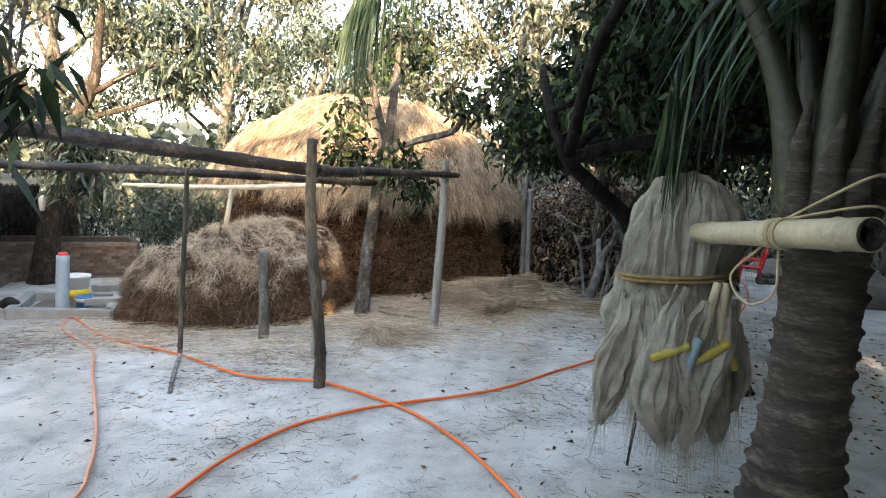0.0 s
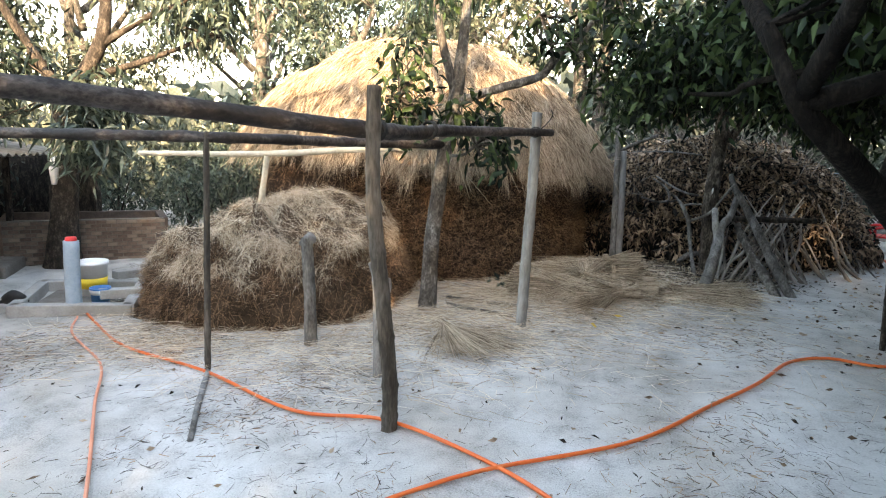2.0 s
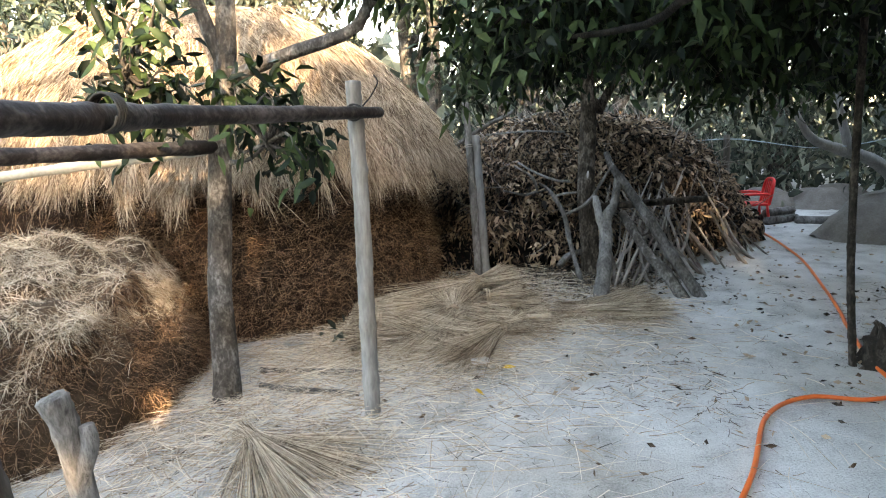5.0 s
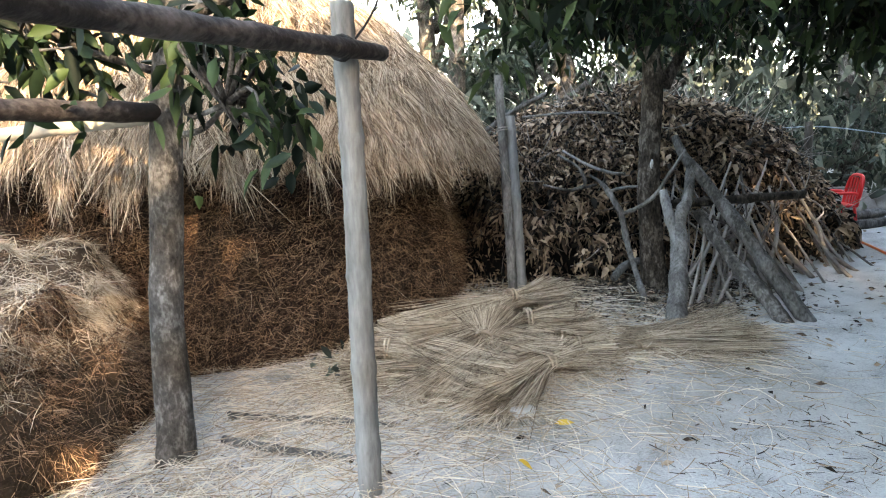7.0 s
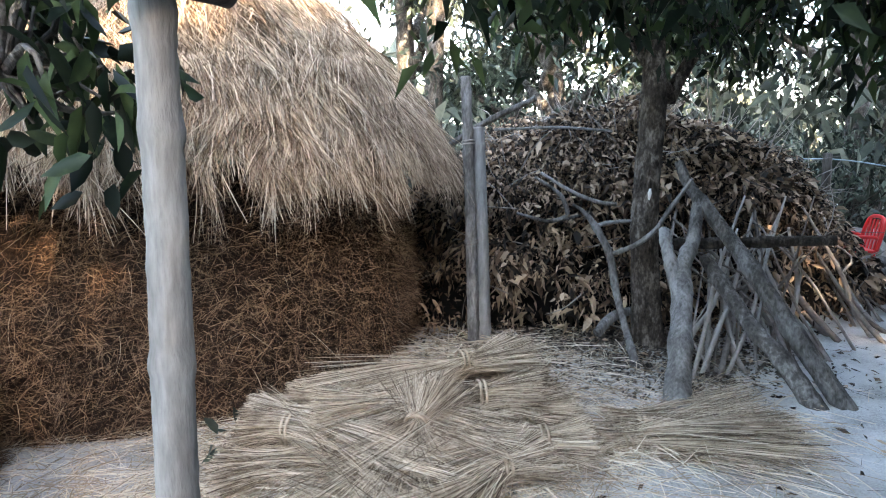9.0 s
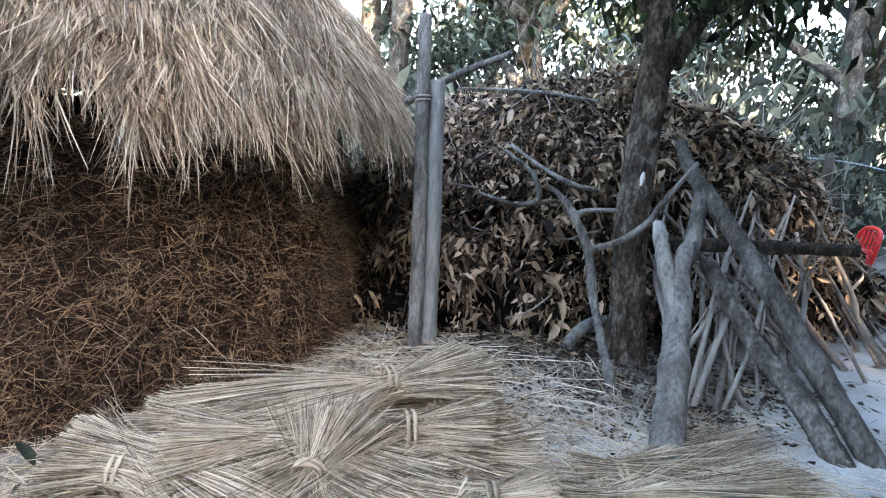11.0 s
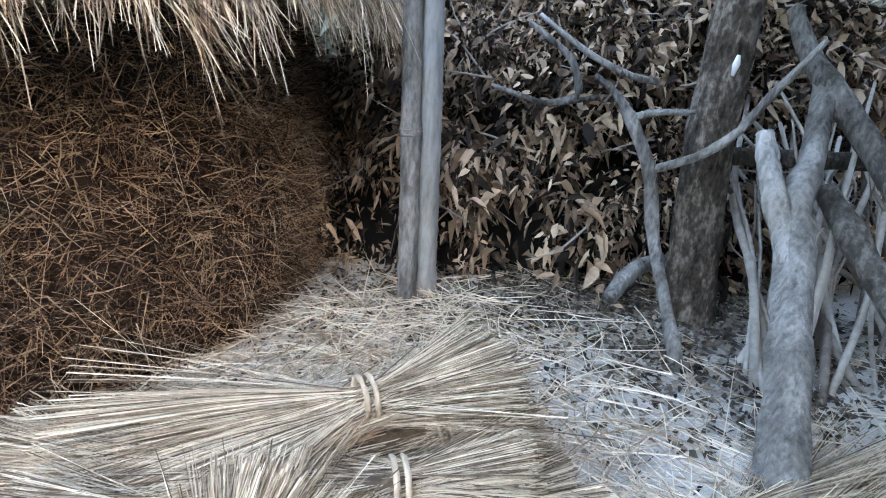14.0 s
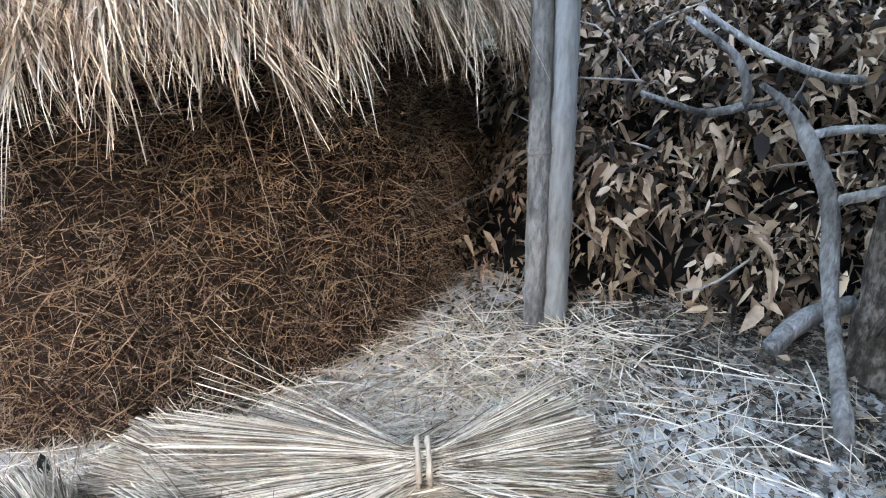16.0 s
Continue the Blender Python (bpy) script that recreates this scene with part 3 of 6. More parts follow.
p1 = pole("wooden_post", [(-0.69, 3.97, -0.12), (-0.69, 3.96, 0.25), (-0.75, 3.95, 0.8), (-0.82, 3.94, 1.4), (-0.83, 3.93, 2.05)], [0.05, 0.047, 0.046, 0.044, 0.04], "post_wood",
          "tall bent grey-brown wooden post carrying the bamboo rail", group="yard posts", rough=0.05, nodes=6)
p2 = pole("wooden_post", [(0.02, 6.08, -0.05), (0.025, 6.08, 0.7), (0.035, 6.08, 1.4), (0.03, 6.08, 2.04)], [0.05, 0.049, 0.046, 0.044], "pale_grey",
          "straight weathered grey post at the rail's end", group="yard posts", nodes=5)
p3 = pole("bamboo_post", [(-2.40, 4.70, -0.22), (-2.38, 4.70, 0.8), (-2.36, 4.70, 1.74)], [0.024, 0.023, 0.021], "post_wood", "thin upright bamboo pole in the yard", group="yard posts", nodes=8)
stub = pole("wooden_post", [(-1.80, 5.36, -0.2), (-1.82, 5.38, 0.3), (-1.87, 5.42, 0.86)], [0.055, 0.048, 0.046], "grey_wood", "short grey stub post with a split top", group="yard posts", rough=0.08)
pole("knob", [(-1.93, 5.42, 0.80), (-1.84, 5.42, 0.86), (-1.80, 5.43, 0.82)], [0.02, 0.05, 0.02], "grey_wood", "splintered grey top", parent=stub)
stub2 = pole("wooden_post", [(-0.99, 4.78, -0.12), (-1.0, 4.75, 0.35), (-1.0, 4.7, 0.72), (-1.02, 4.68, 0.86)], [0.05, 0.042, 0.042, 0.05], "grey_wood",
             "short forked grey stub post beside the tall post", group="yard posts", rough=0.08)
pole("prong", [(-1.0, 4.72, 0.5), (-0.93, 4.7, 0.66), (-0.93, 4.7, 0.74)], [0.03, 0.03, 0.025], "grey_wood", parent=stub2, label="")
p4 = pole("bamboo_post", [(-2.99, 6.60, 0.3), (-2.94, 6.62, 0.8), (-2.84, 6.62, 1.50)], [0.036, 0.034, 0.03], "pale_pole", "pale pole standing in the hay heap", group="yard posts", nodes=5)

railA = pole("bamboo_rail", [(-5.2, 1.9, 2.12), (-2.32, 3.05, 1.92), (-0.83, 4.02, 1.80), (-0.58, 5.0, 1.83), (0.17, 6.18, 1.87)], [0.056, 0.054, 0.045, 0.040, 0.030], "bamboo_dark",
             "thick blackened bamboo rail tied along the posts", "rail", "yard rails", nodes=14, sides=16, n=160)
railB = pole("bamboo_rail", [(-7.6, 4.35, 1.62), (-4.9, 4.66, 1.64), (-2.37, 4.72, 1.70), (-0.96, 6.72, 1.70)][:3] + [(-1.6, 5.75, 1.70), (-0.93, 6.70, 1.71)], [0.04, 0.042, 0.04, 0.04, 0.045], "bamboo_dark",
             "dark bamboo rail reaching from the yard to the tree", "rail", "yard rails", nodes=14, sides=14, n=160)
railC = pole("bamboo_rail", [(-4.3, 6.5, 1.46), (-2.9, 6.62, 1.52), (-1.7, 6.7, 1.63), (-1.0, 6.72, 1.69)], [0.026, 0.03, 0.032, 0.034], "pale_pole",
             "pale bamboo rail over the hay heap", "rail", "yard rails", nodes=9, sides=12, n=120)
lash(railA, (-0.83, 4.02, 1.80), (0.4, 1, 0), 0.062)
lash(railA, (-0.62, 4.5, 1.82), (0.4, 1, 0), 0.058, 4)
lash(railA, (0.03, 6.0, 1.865), (0.4, 1, 0), 0.045, 2)
part("wire_hook", tube([(0.08, 6.02, 1.9), (0.13, 5.98, 1.95), (0.17, 5.97, 2.02), (0.15, 5.97, 2.06)], [0.005, 0.004], n=12, sides=6), M["black_rubber"], railA)


# ---- trees ----
def limb_leaves(rng, ends, per, spread, length, width, hang=0.4, fine=False):
    """Leaves in sprays round the ends of twigs."""
    ends = np.asarray(ends)
    at = np.repeat(ends, per, 0) + rng.normal(0, spread, (len(ends) * per, 3))
    way = unit(rng.standard_normal((len(at), 3))) + np.array([0, 0, -hang])
    return leaf_arrays(at, way, rng.uniform(*length, len(at)), rng.uniform(*width, len(at)), rng, fine=fine, droop=0.3)


def clump_centers(rng, centers, radii, count):
    """Points on and inside uneven lumps; more near their skins."""
    out = []
    for c, r, k in zip(centers, radii, count):
        d = unit(rng.standard_normal((k, 3)))
        s = rng.random((k, 1)) ** 0.45
        out.append(np.asarray(c) + d * s * np.asarray(r))
    return np.vstack(out)


def tree(name, base, trunk, tr, limbs, lumps, per, leaf, mats, label, seed, twigs=True, fine=False, hang=0.4, sway=0.18):
    rng = np.random.default_rng(seed)
    t = thing(name, base, label, "tree")
    part("trunk", tube(trunk, tr, n=26, sides=14, rough=0.05, seed=seed), M[mats[0]], t)
    for i, (pts, rr) in enumerate(limbs):
        part("limb", tube(pts, rr, n=16, sides=9, rough=0.06, seed=seed + i), M[mats[0]], t)
    ends = clump_centers(rng, *zip(*lumps))
    if twigs:
        tips = np.array([p[-1] for p, _ in limbs] + [trunk[-1]])
        some = ends[:: max(1, len(ends) // 60)]
        arr = []
        for e in some:
            k = tips[np.argmin(((tips - e) ** 2).sum(1))]
            arr.append(tube_arrays([k, (k + e) / 2 + rng.normal(0, 0.08, 3), e], [0.018, 0.011, 0.005], n=6, sides=3, cap=False))
        part("twig_mass", joined(arr), M[mats[0]], t, kind="stuff")
    part("crown", mesh_np("crown", *limb_leaves(rng, ends, per, sway, leaf[0], leaf[1], hang, fine)), M[mats[1]], t, kind="stuff")
    return t


# slim tree against the stack
tree("yard_tree", (-1.02, 6.6, -0.1), [(-1.02, 6.6, -0.15), (-1.0, 6.62, 0.15), (-1.0, 6.68, 0.7), (-0.95, 6.72, 1.3), (-0.90, 6.74, 1.8), (-0.82, 6.76, 2.3), (-0.78, 6.78, 2.8), (-0.74, 6.8, 3.6)],
     [0.12, 0.09, 0.08, 0.077, 0.073, 0.07, 0.055, 0.03],
     [([(-0.84, 6.75, 2.12), (-0.6, 6.72, 2.22), (-0.35, 6.7, 2.3), (0.02, 6.7, 2.42), (0.15, 6.7, 2.6), (0.42, 6.68, 2.85), (0.6, 6.6, 3.2)], [0.05, 0.045, 0.042, 0.036, 0.03, 0.02]),
      ([(-0.84, 6.75, 2.25), (-0.98, 6.72, 2.7), (-1.1, 6.7, 3.2), (-1.3, 6.7, 3.8)], [0.05, 0.04, 0.02]),
      ([(0.12, 6.7, 2.5), (0.1, 6.6, 2.7), (-0.02, 6.5, 2.95)], [0.022, 0.012]),
      ([(-0.88, 6.74, 1.6), (-0.7, 6.6, 1.62), (-0.55, 6.5, 1.72)], [0.018, 0.01]),
      ([(-0.93, 6.72, 1.9), (-1.2, 6.55, 2.0), (-1.35, 6.5, 2.15)], [0.02, 0.01])],
     [((-1.25, 6.55, 2.05), (0.28, 0.3, 0.32), 16), ((-0.55, 6.5, 1.95), (0.3, 0.3, 0.28), 14), ((-0.4, 6.6, 1.7), (0.28, 0.25, 0.2), 8), ((-1.35, 6.5, 2.5), (0.3, 0.3, 0.3), 10),
      ((0.1, 6.6, 2.75), (0.4, 0.3, 0.25), 12), ((0.6, 6.5, 3.1), (0.4, 0.4, 0.3), 14), ((-0.9, 6.7, 3.5), (0.6, 0.5, 0.5), 30)],
     13, ((0.08, 0.16), (0.04, 0.065)), ("bark", "green_dark"), "slim grey-barked tree with glossy leaves against the stack", 11, fine=True, hang=0.5, sway=0.10)

# large mango tree by the well
tree("mango_tree", (-6.3, 7.5, -0.2), [(-6.32, 7.5, -0.25), (-6.25, 7.5, 0.4), (-6.17, 7.5, 1.3), (-6.06, 7.5, 2.15)], [0.24, 0.17, 0.16, 0.16],
     [([(-6.08, 7.5, 2.05), (-6.5, 7.4, 2.7), (-6.9, 7.2, 3.5), (-7.6, 7.0, 4.6)], [0.075, 0.06, 0.045, 0.025]),
      ([(-6.06, 7.5, 2.05), (-5.6, 7.6, 2.8), (-5.48, 7.6, 3.6), (-5.4, 7.6, 4.8)], [0.1, 0.085, 0.065, 0.035]),
      ([(-5.6, 7.6, 2.75), (-5.05, 7.7, 3.1), (-4.6, 7.8, 3.3), (-4.0, 7.9, 3.7)], [0.05, 0.042, 0.03, 0.015]),
      ([(-5.9, 7.55, 2.3), (-5.0, 7.7, 2.6), (-4.15, 7.8, 2.93)], [0.05, 0.035, 0.02]),
      ([(-6.15, 7.5, 1.7), (-5.8, 7.35, 1.8), (-5.55, 7.2, 1.6)], [0.04, 0.03, 0.015])],
     [((-5.55, 7.2, 1.62), (0.36, 0.3, 0.40), 46), ((-5.5, 7.3, 2.1), (0.5, 0.3, 0.25), 26), ((-6.7, 7.3, 2.5), (0.45, 0.4, 0.3), 22), ((-7.3, 7.0, 4.3), (0.9, 0.9, 0.6), 50),
      ((-5.7, 7.6, 4.5), (0.9, 0.9, 0.6), 50), ((-4.1, 7.9, 3.8), (0.8, 0.7, 0.45), 46), ((-4.3, 7.8, 3.1), (0.6, 0.5, 0.3), 30), ((-6.9, 7.2, 1.9), (0.3, 0.3, 0.35), 18), ((-7.4, 7.0, 3.2), (0.6, 0.5, 0.4), 24)],
     17, ((0.13, 0.24), (0.035, 0.06)), ("dark_bark", "green"), "large mango tree with forked trunk beside the brick tank", 12, hang=0.7, sway=0.13)
# Pale patch of bare wood where bark is missing.
part("bark_scar", tube([(-6.20, 7.345, 0.95), (-6.18, 7.33, 1.15), (-6.16, 7.34, 1.35)], [0.04, 0.06, 0.04], n=9, sides=9), M["white_patch"], bpy.data.objects["mango_tree"], "pale patch where the bark is missing")

# trunk beside the brush pile
tree("brush_tree", (2.2, 8.42, 0.2), [(2.25, 8.40, 0.1), (2.2, 8.42, 0.6), (2.17, 8.45, 1.2), (2.2, 8.48, 1.9), (2.17, 8.5, 2.6)], [0.125, 0.092, 0.085, 0.082, 0.05],
     [([(2.32, 8.55, 1.9), (2.5, 8.6, 2.2), (2.8, 8.7, 2.6)], [0.05, 0.03]), ([(2.32, 8.55, 1.95), (2.1, 8.5, 2.2), (1.8, 8.4, 2.5)], [0.05, 0.03])],
     [((2.2, 8.5, 2.45), (0.7, 0.5, 0.3), 40), ((2.9, 8.7, 2.6), (0.7, 0.6, 0.3), 40), ((1.6, 8.3, 2.6), (0.6, 0.5, 0.3), 30)],
     16, ((0.07, 0.14), (0.035, 0.055)), ("rough_bark", "green_dark"), "dark rough trunk standing before the dry brush pile", 13, hang=0.5, sway=0.13)
part("bark_scar", tube([(2.155, 8.368, 1.26), (2.155, 8.362, 1.30), (2.16, 8.368, 1.33)], [0.006, 0.013, 0.006], n=7, sides=8), M["white_patch"], bpy.data.objects["brush_tree"], "pale scar in the bark")

# dark spreading tree over the lane
tree("shade_tree", (2.95, 4.3, 0.2), [(2.95, 4.3, 0.05), (2.6, 4.12, 0.6), (2.1, 3.82, 1.2), (1.7, 3.6, 1.58), (1.35, 3.42, 1.85), (1.18, 3.35, 2.0), (1.05, 3.4, 2.3)], [0.10, 0.08, 0.068, 0.058, 0.05, 0.04, 0.025],
     [([(1.2, 3.36, 1.98), (1.7, 3.2, 2.12), (2.4, 3.0, 2.1), (3.2, 2.7, 2.3)], [0.05, 0.045, 0.04, 0.025]),
      ([(1.2, 3.36, 2.0), (1.5, 4.0, 2.3), (1.75, 4.7, 2.3), (1.43, 4.96, 2.22), (1.47, 5.5, 2.2), (1.2, 6.2, 2.25), (0.9, 6.7, 2.3)], [0.04, 0.03, 0.022, 0.02, 0.018, 0.014, 0.008]),
      ([(1.7, 3.6, 1.6), (2.3, 4.6, 2.4), (2.7, 5.8, 2.8), (2.9, 7.0, 2.9)], [0.05, 0.04, 0.03, 0.015]),
      ([(1.2, 3.36, 2.0), (1.3, 2.6, 2.7), (1.7, 1.6, 3.1), (2.4, 0.4, 3.3)], [0.045, 0.035, 0.028, 0.015]),
      ([(2.3, 4.6, 2.4), (3.2, 5.2, 2.8), (4.4, 6.0, 3.0)], [0.05, 0.04, 0.02]),
      ([(1.1, 3.4, 2.2), (1.0, 4.0, 2.7), (1.1, 5.0, 2.9)], [0.04, 0.03, 0.015])],
     [((1.3, 6.4, 2.55), (0.7, 0.6, 0.30), 110), ((2.3, 6.2, 2.7), (0.9, 0.9, 0.4), 150), ((3.4, 6.6, 2.8), (1.0, 1.0, 0.45), 150), ((2.5, 7.6, 2.9), (1.1, 0.8, 0.4), 120),
      ((4.6, 7.4, 3.0), (1.3, 1.2, 0.5), 130), ((1.9, 4.9, 2.75), (0.75, 0.8, 0.32), 150), ((3.0, 4.6, 2.7), (0.9, 0.9, 0.5), 160), ((4.0, 5.0, 3.0), (1.0, 1.0, 0.4), 140),
      ((1.7, 3.4, 2.75), (0.6, 0.7, 0.3), 120), ((2.9, 3.0, 2.7), (0.9, 0.9, 0.45), 170), ((3.5, 3.0, 2.6), (0.7, 1.0, 0.6), 130), ((2.4, 1.5, 3.3), (0.9, 0.9, 0.4), 150), ((3.6, 1.2, 2.9), (0.9, 1.0, 0.7), 150),
      ((3.0, 0.0, 3.3), (1.1, 0.9, 0.5), 150), ((4.6, 1.2, 2.0), (0.7, 1.2, 1.0), 150), ((1.6, 0.4, 3.8), (0.9, 0.9, 0.35), 110), ((0.85, 6.7, 2.25), (0.25, 0.3, 0.2), 16), ((1.2, 7.0, 2.3), (0.4, 0.35, 0.2), 26), ((2.6, -1.4, 3.4), (1.2, 0.9, 0.5), 130), ((2.9, 7.0, 2.25), (0.5, 0.5, 0.25), 80), ((5.1, 8.6, 2.3), (0.8, 0.6, 0.4), 110), ((2.2, 6.2, 2.4), (0.4, 0.4, 0.2), 50)],
     17, ((0.07, 0.14), (0.035, 0.06)), ("bark_in_shade", "green_dark"), "low spreading dark-leaved tree leaning over the lane", 14, hang=0.5, sway=0.15)

# Extra leaves, mostly out of view, added to block sky light.
rs = np.random.default_rng(77)
n = 34000
P = np.column_stack([rs.uniform(1.2, 8.0, n), np.where(rs.random(n) < 0.88, rs.uniform(-4.5, 4.5, n), rs.uniform(4.5, 7.5, n)), rs.uniform(3.5, 5.2, n)])
P = P[(P[:, 0] > 1.7 + 0.5 * np.sin(P[:, 1] * 1.3)) | (P[:, 1] < -1.5)]
n = 11000
P = np.vstack([P, np.column_stack([rs.uniform(2.9, 7.0, n), rs.uniform(-3.0, 4.2, n), rs.uniform(2.4, 3.6, n)])])
# Gap kept open for a sunbeam onto the brush pile.
P = P[np.abs(P[:, 0] - 3.6 - (9 - P[:, 1]) * 0.176) > 0.6]
k = len(P)
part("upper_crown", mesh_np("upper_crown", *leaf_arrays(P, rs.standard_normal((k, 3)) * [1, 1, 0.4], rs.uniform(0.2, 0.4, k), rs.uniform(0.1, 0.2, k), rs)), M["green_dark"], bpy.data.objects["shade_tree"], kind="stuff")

# mango boughs that hang in from the yard's edge
tree("mango_bough_tree", (-3.9, 0.3, -0.2), [(-3.9, 0.3, -0.3), (-3.85, 0.35, 1.0), (-3.7, 0.5, 2.2), (-3.6, 0.6, 3.2)], [0.16, 0.14, 0.12, 0.08],
     [([(-3.7, 0.5, 2.2), (-3.0, 1.1, 2.9), (-2.2, 1.7, 3.1), (-1.75, 2.0, 2.95)], [0.06, 0.04, 0.025, 0.012]), ([(-3.6, 0.6, 3.0), (-2.6, 2.2, 3.7), (-1.6, 3.4, 3.9)], [0.06, 0.04, 0.02])],
     [((-2.1, 1.75, 2.75), (0.3, 0.3, 0.28), 14), ((-1.02, 1.1, 2.06), (0.08, 0.12, 0.2), 5), ((-1.75, 2.1, 3.0), (0.28, 0.28, 0.15), 9), ((-2.4, 2.4, 3.7), (0.5, 0.6, 0.25), 16), ((-1.5, 3.5, 3.75), (0.5, 0.5, 0.2), 9), ((-3.6, 0.8, 3.6), (1.0, 0.9, 0.6), 60)],
     12, ((0.13, 0.22), (0.035, 0.055)), ("dark_bark", "green_dark"), "mango tree at the yard's edge with drooping leaves", 15, hang=0.9, sway=0.1)

# bare pale limb beyond the lane
bt = thing("bare_tree", (7.33, 9.6, 0.3), "pale bare-limbed crooked tree beyond the lane", "tree")
part("trunk", tube([(7.33, 9.6, 0.2), (6.93, 9.6, 0.54), (6.68, 9.6, 0.86), (6.25, 9.6, 1.21), (5.73, 9.6, 1.39), (5.38, 9.6, 1.54), (5.12, 9.6, 1.91)], [0.13, 0.11, 0.09, 0.08, 0.07, 0.05, 0.03], n=30, rough=0.06), M["pale_grey"], bt)
part("limb", tube([(5.88, 9.55, 1.32), (5.7, 9.55, 1.85), (5.58, 9.55, 2.38)], [0.06, 0.045, 0.025], n=12, rough=0.05), M["pale_grey"], bt)

# far palm trunk seen between stack and brush pile
fp = thing("far_palm", (1.0, 13.2, 0.4), "tall far palm with a pale ringed trunk", "palm tree")
part("trunk", tube([(0.98, 13.2, 0.3), (1.02, 13.2, 2.0), (1.05, 13.2, 3.5), (1.1, 13.2, 7.0)], [0.16, 0.13, 0.125, 0.11], n=120, sides=14, rough=0.02, knots=[(k / 30, 0.006, 0.1) for k in range(30)]), M["bark"], fp)
for k in range(7):
    a = k * 0.9
    e = np.array([1.1, 13.2, 6.95])
    w = np.array([math.cos(a), math.sin(a), 0])
    fr = spline([e, e + w * 0.9 + [0, 0, 0.6], e + w * 1.8 + [0, 0, 0.5], e + w * 2.6 - [0, 0, 0.4]], 40)
    f1 = part("frond", tube(fr, [0.03, 0.02, 0.008], n=20, sides=6), M["palm_green"], fp)
    sd = np.array([-w[1], w[0], 0])
    v, q, _ = strands(np.vstack([fr, fr]), np.vstack([np.tile(sd, (40, 1)), np.tile(-sd, (40, 1))]) + [0, 0, -0.5], 0.55, 0.04, droop=0.4, segs=3, curl=0.05, tip=0.1)
    part("leaflets", mesh_np("leaflets", v, q), M["palm_leaf"], f1, kind="stuff")



# trees that close the place round about
def wood_tree(seed, h, spread, mat, leaf):
    rng = np.random.default_rng(seed)
    trunk = [(0, 0, -0.3), (rng.normal(0, .1), rng.normal(0, .1), h * 0.25), (rng.normal(0, .25), rng.normal(0, .25), h * 0.5), (rng.normal(0, .4), rng.normal(0, .4), h * 0.8)]
    limbs, lumps = [], []
    for k in range(8):
        a, z = k * 2.4 + rng.random(), h * (0.3 + 0.07 * k)
        e = np.array([math.cos(a) * spread * rng.uniform(.5, .9), math.sin(a) * spread * rng.uniform(.5, .9), z + h * rng.uniform(.05, .2)])
        limbs.append(([(0, 0, z * 0.8), tuple(e * 0.5 + np.array([0, 0, z * 0.4])), tuple(e)], [0.09, 0.06, 0.025]))
        lumps.append((e, (spread * .36, spread * .36, h * .07), 26))
    lumps.append(((0, 0, h * 0.9), (spread * .5, spread * .5, h * .1), 36))
    return tree("wood_tree", (0, 0, 0), trunk, [0.2, 0.15, 0.12, 0.05], limbs, lumps, 27, leaf, ("bark", mat), "leafy tree in the wood round the yard", seed, sway=0.3, hang=0.5)


kinds = [wood_tree(31, 7.5, 2.6, "green_hazed", ((0.14, 0.26), (0.06, 0.1))), wood_tree(32, 9.5, 2.9, "green_hazed", ((0.14, 0.26), (0.05, 0.09))), wood_tree(33, 5.5, 2.2, "green", ((0.13, 0.22), (0.045, 0.08)))]
# Trees at negative y stand out of view, added to shade the yard.
spots = [(-10.5, 13.0), (-7.6, 15.4), (-4.4, 13.6), (-2.0, 16.0), (0.8, 14.6), (2.6, 13.2), (5.2, 15.2), (7.6, 13.4), (9.6, 15.6), (-13.5, 10), (-9, 19), (-4, 20), (3.2, 18.5), (7, 18.6), (11.5, 12.5), (10.4, 9.4),
         (12.5, 6), (9.2, 5.6), (8.6, 2.2), (10, -2), (7.0, 4.2), (6.6, 0.6), (9.6, -6.6), (2.4, -8.5), (-1.6, -8.2), (-5.2, -9.6), (-8.6, -8.6), (4.6, -10.5), (-3.6, -11.4), (0.4, -11.6), (-11, -9), (8.5, -9), (-6.8, -12.4), (3.0, -13), (9.4, -4.4), (3.6, -6.9), (9.0, -1.0), (3.8, -9.6)]
rg = np.random.default_rng(5)
for i, (x, y) in enumerate(spots):
    k = i % 3
    m = pose(x, y, gz(x, y), 0, 0, rg.uniform(0, 360))
    if i < 3:
        kinds[k].matrix_basis = m
    else:
        c = copy_thing(kinds[k], m)
        # Back trees are lowered, so sun clears them onto the stack's roof.
        c.scale = (1, 1, rg.uniform(0.85, 1.15) * (0.8 if y < -6 else 1.0))
for o in scene.objects:
    if o.get("category") == "tree" and o.name.startswith("wood_tree"):
        tagged(o, group="wood round the yard")

# under-storey with an unseen sun screen behind, and far wood
n = 16000
a = RNG.uniform(0, 2 * np.pi, n)
r = RNG.uniform(8.0, 24, n)
# Raised where out of view behind, so it blocks low sun.
tall = np.where(np.sin(a) < -0.3, 4.2, np.where(np.cos(a) > 0.55, 2.6, 0.9 + 0.07 * r))
P = np.column_stack([np.cos(a) * r - 1, np.sin(a) * r + 4, RNG.random(n) ** 1.6 * tall])
P[:, 2] += ground_z(P[:, 0], P[:, 1])
P = P[~((P[:, 0] > -8.9) & (P[:, 0] < 7.4) & (P[:, 1] < 12.0) & (P[:, 1] > -4))]
# Leaf screen out of view, added to keep low sun off the yard.
H = np.column_stack([RNG.uniform(-13, 9, 5200), RNG.uniform(-12, -7.5, 5200), RNG.random(5200) * 6.9])
# Opening in the screen for sun on the brush pile's right end.
H = H[np.abs(H[:, 0] - 7.0) > 0.7]
P = np.vstack([P, H])
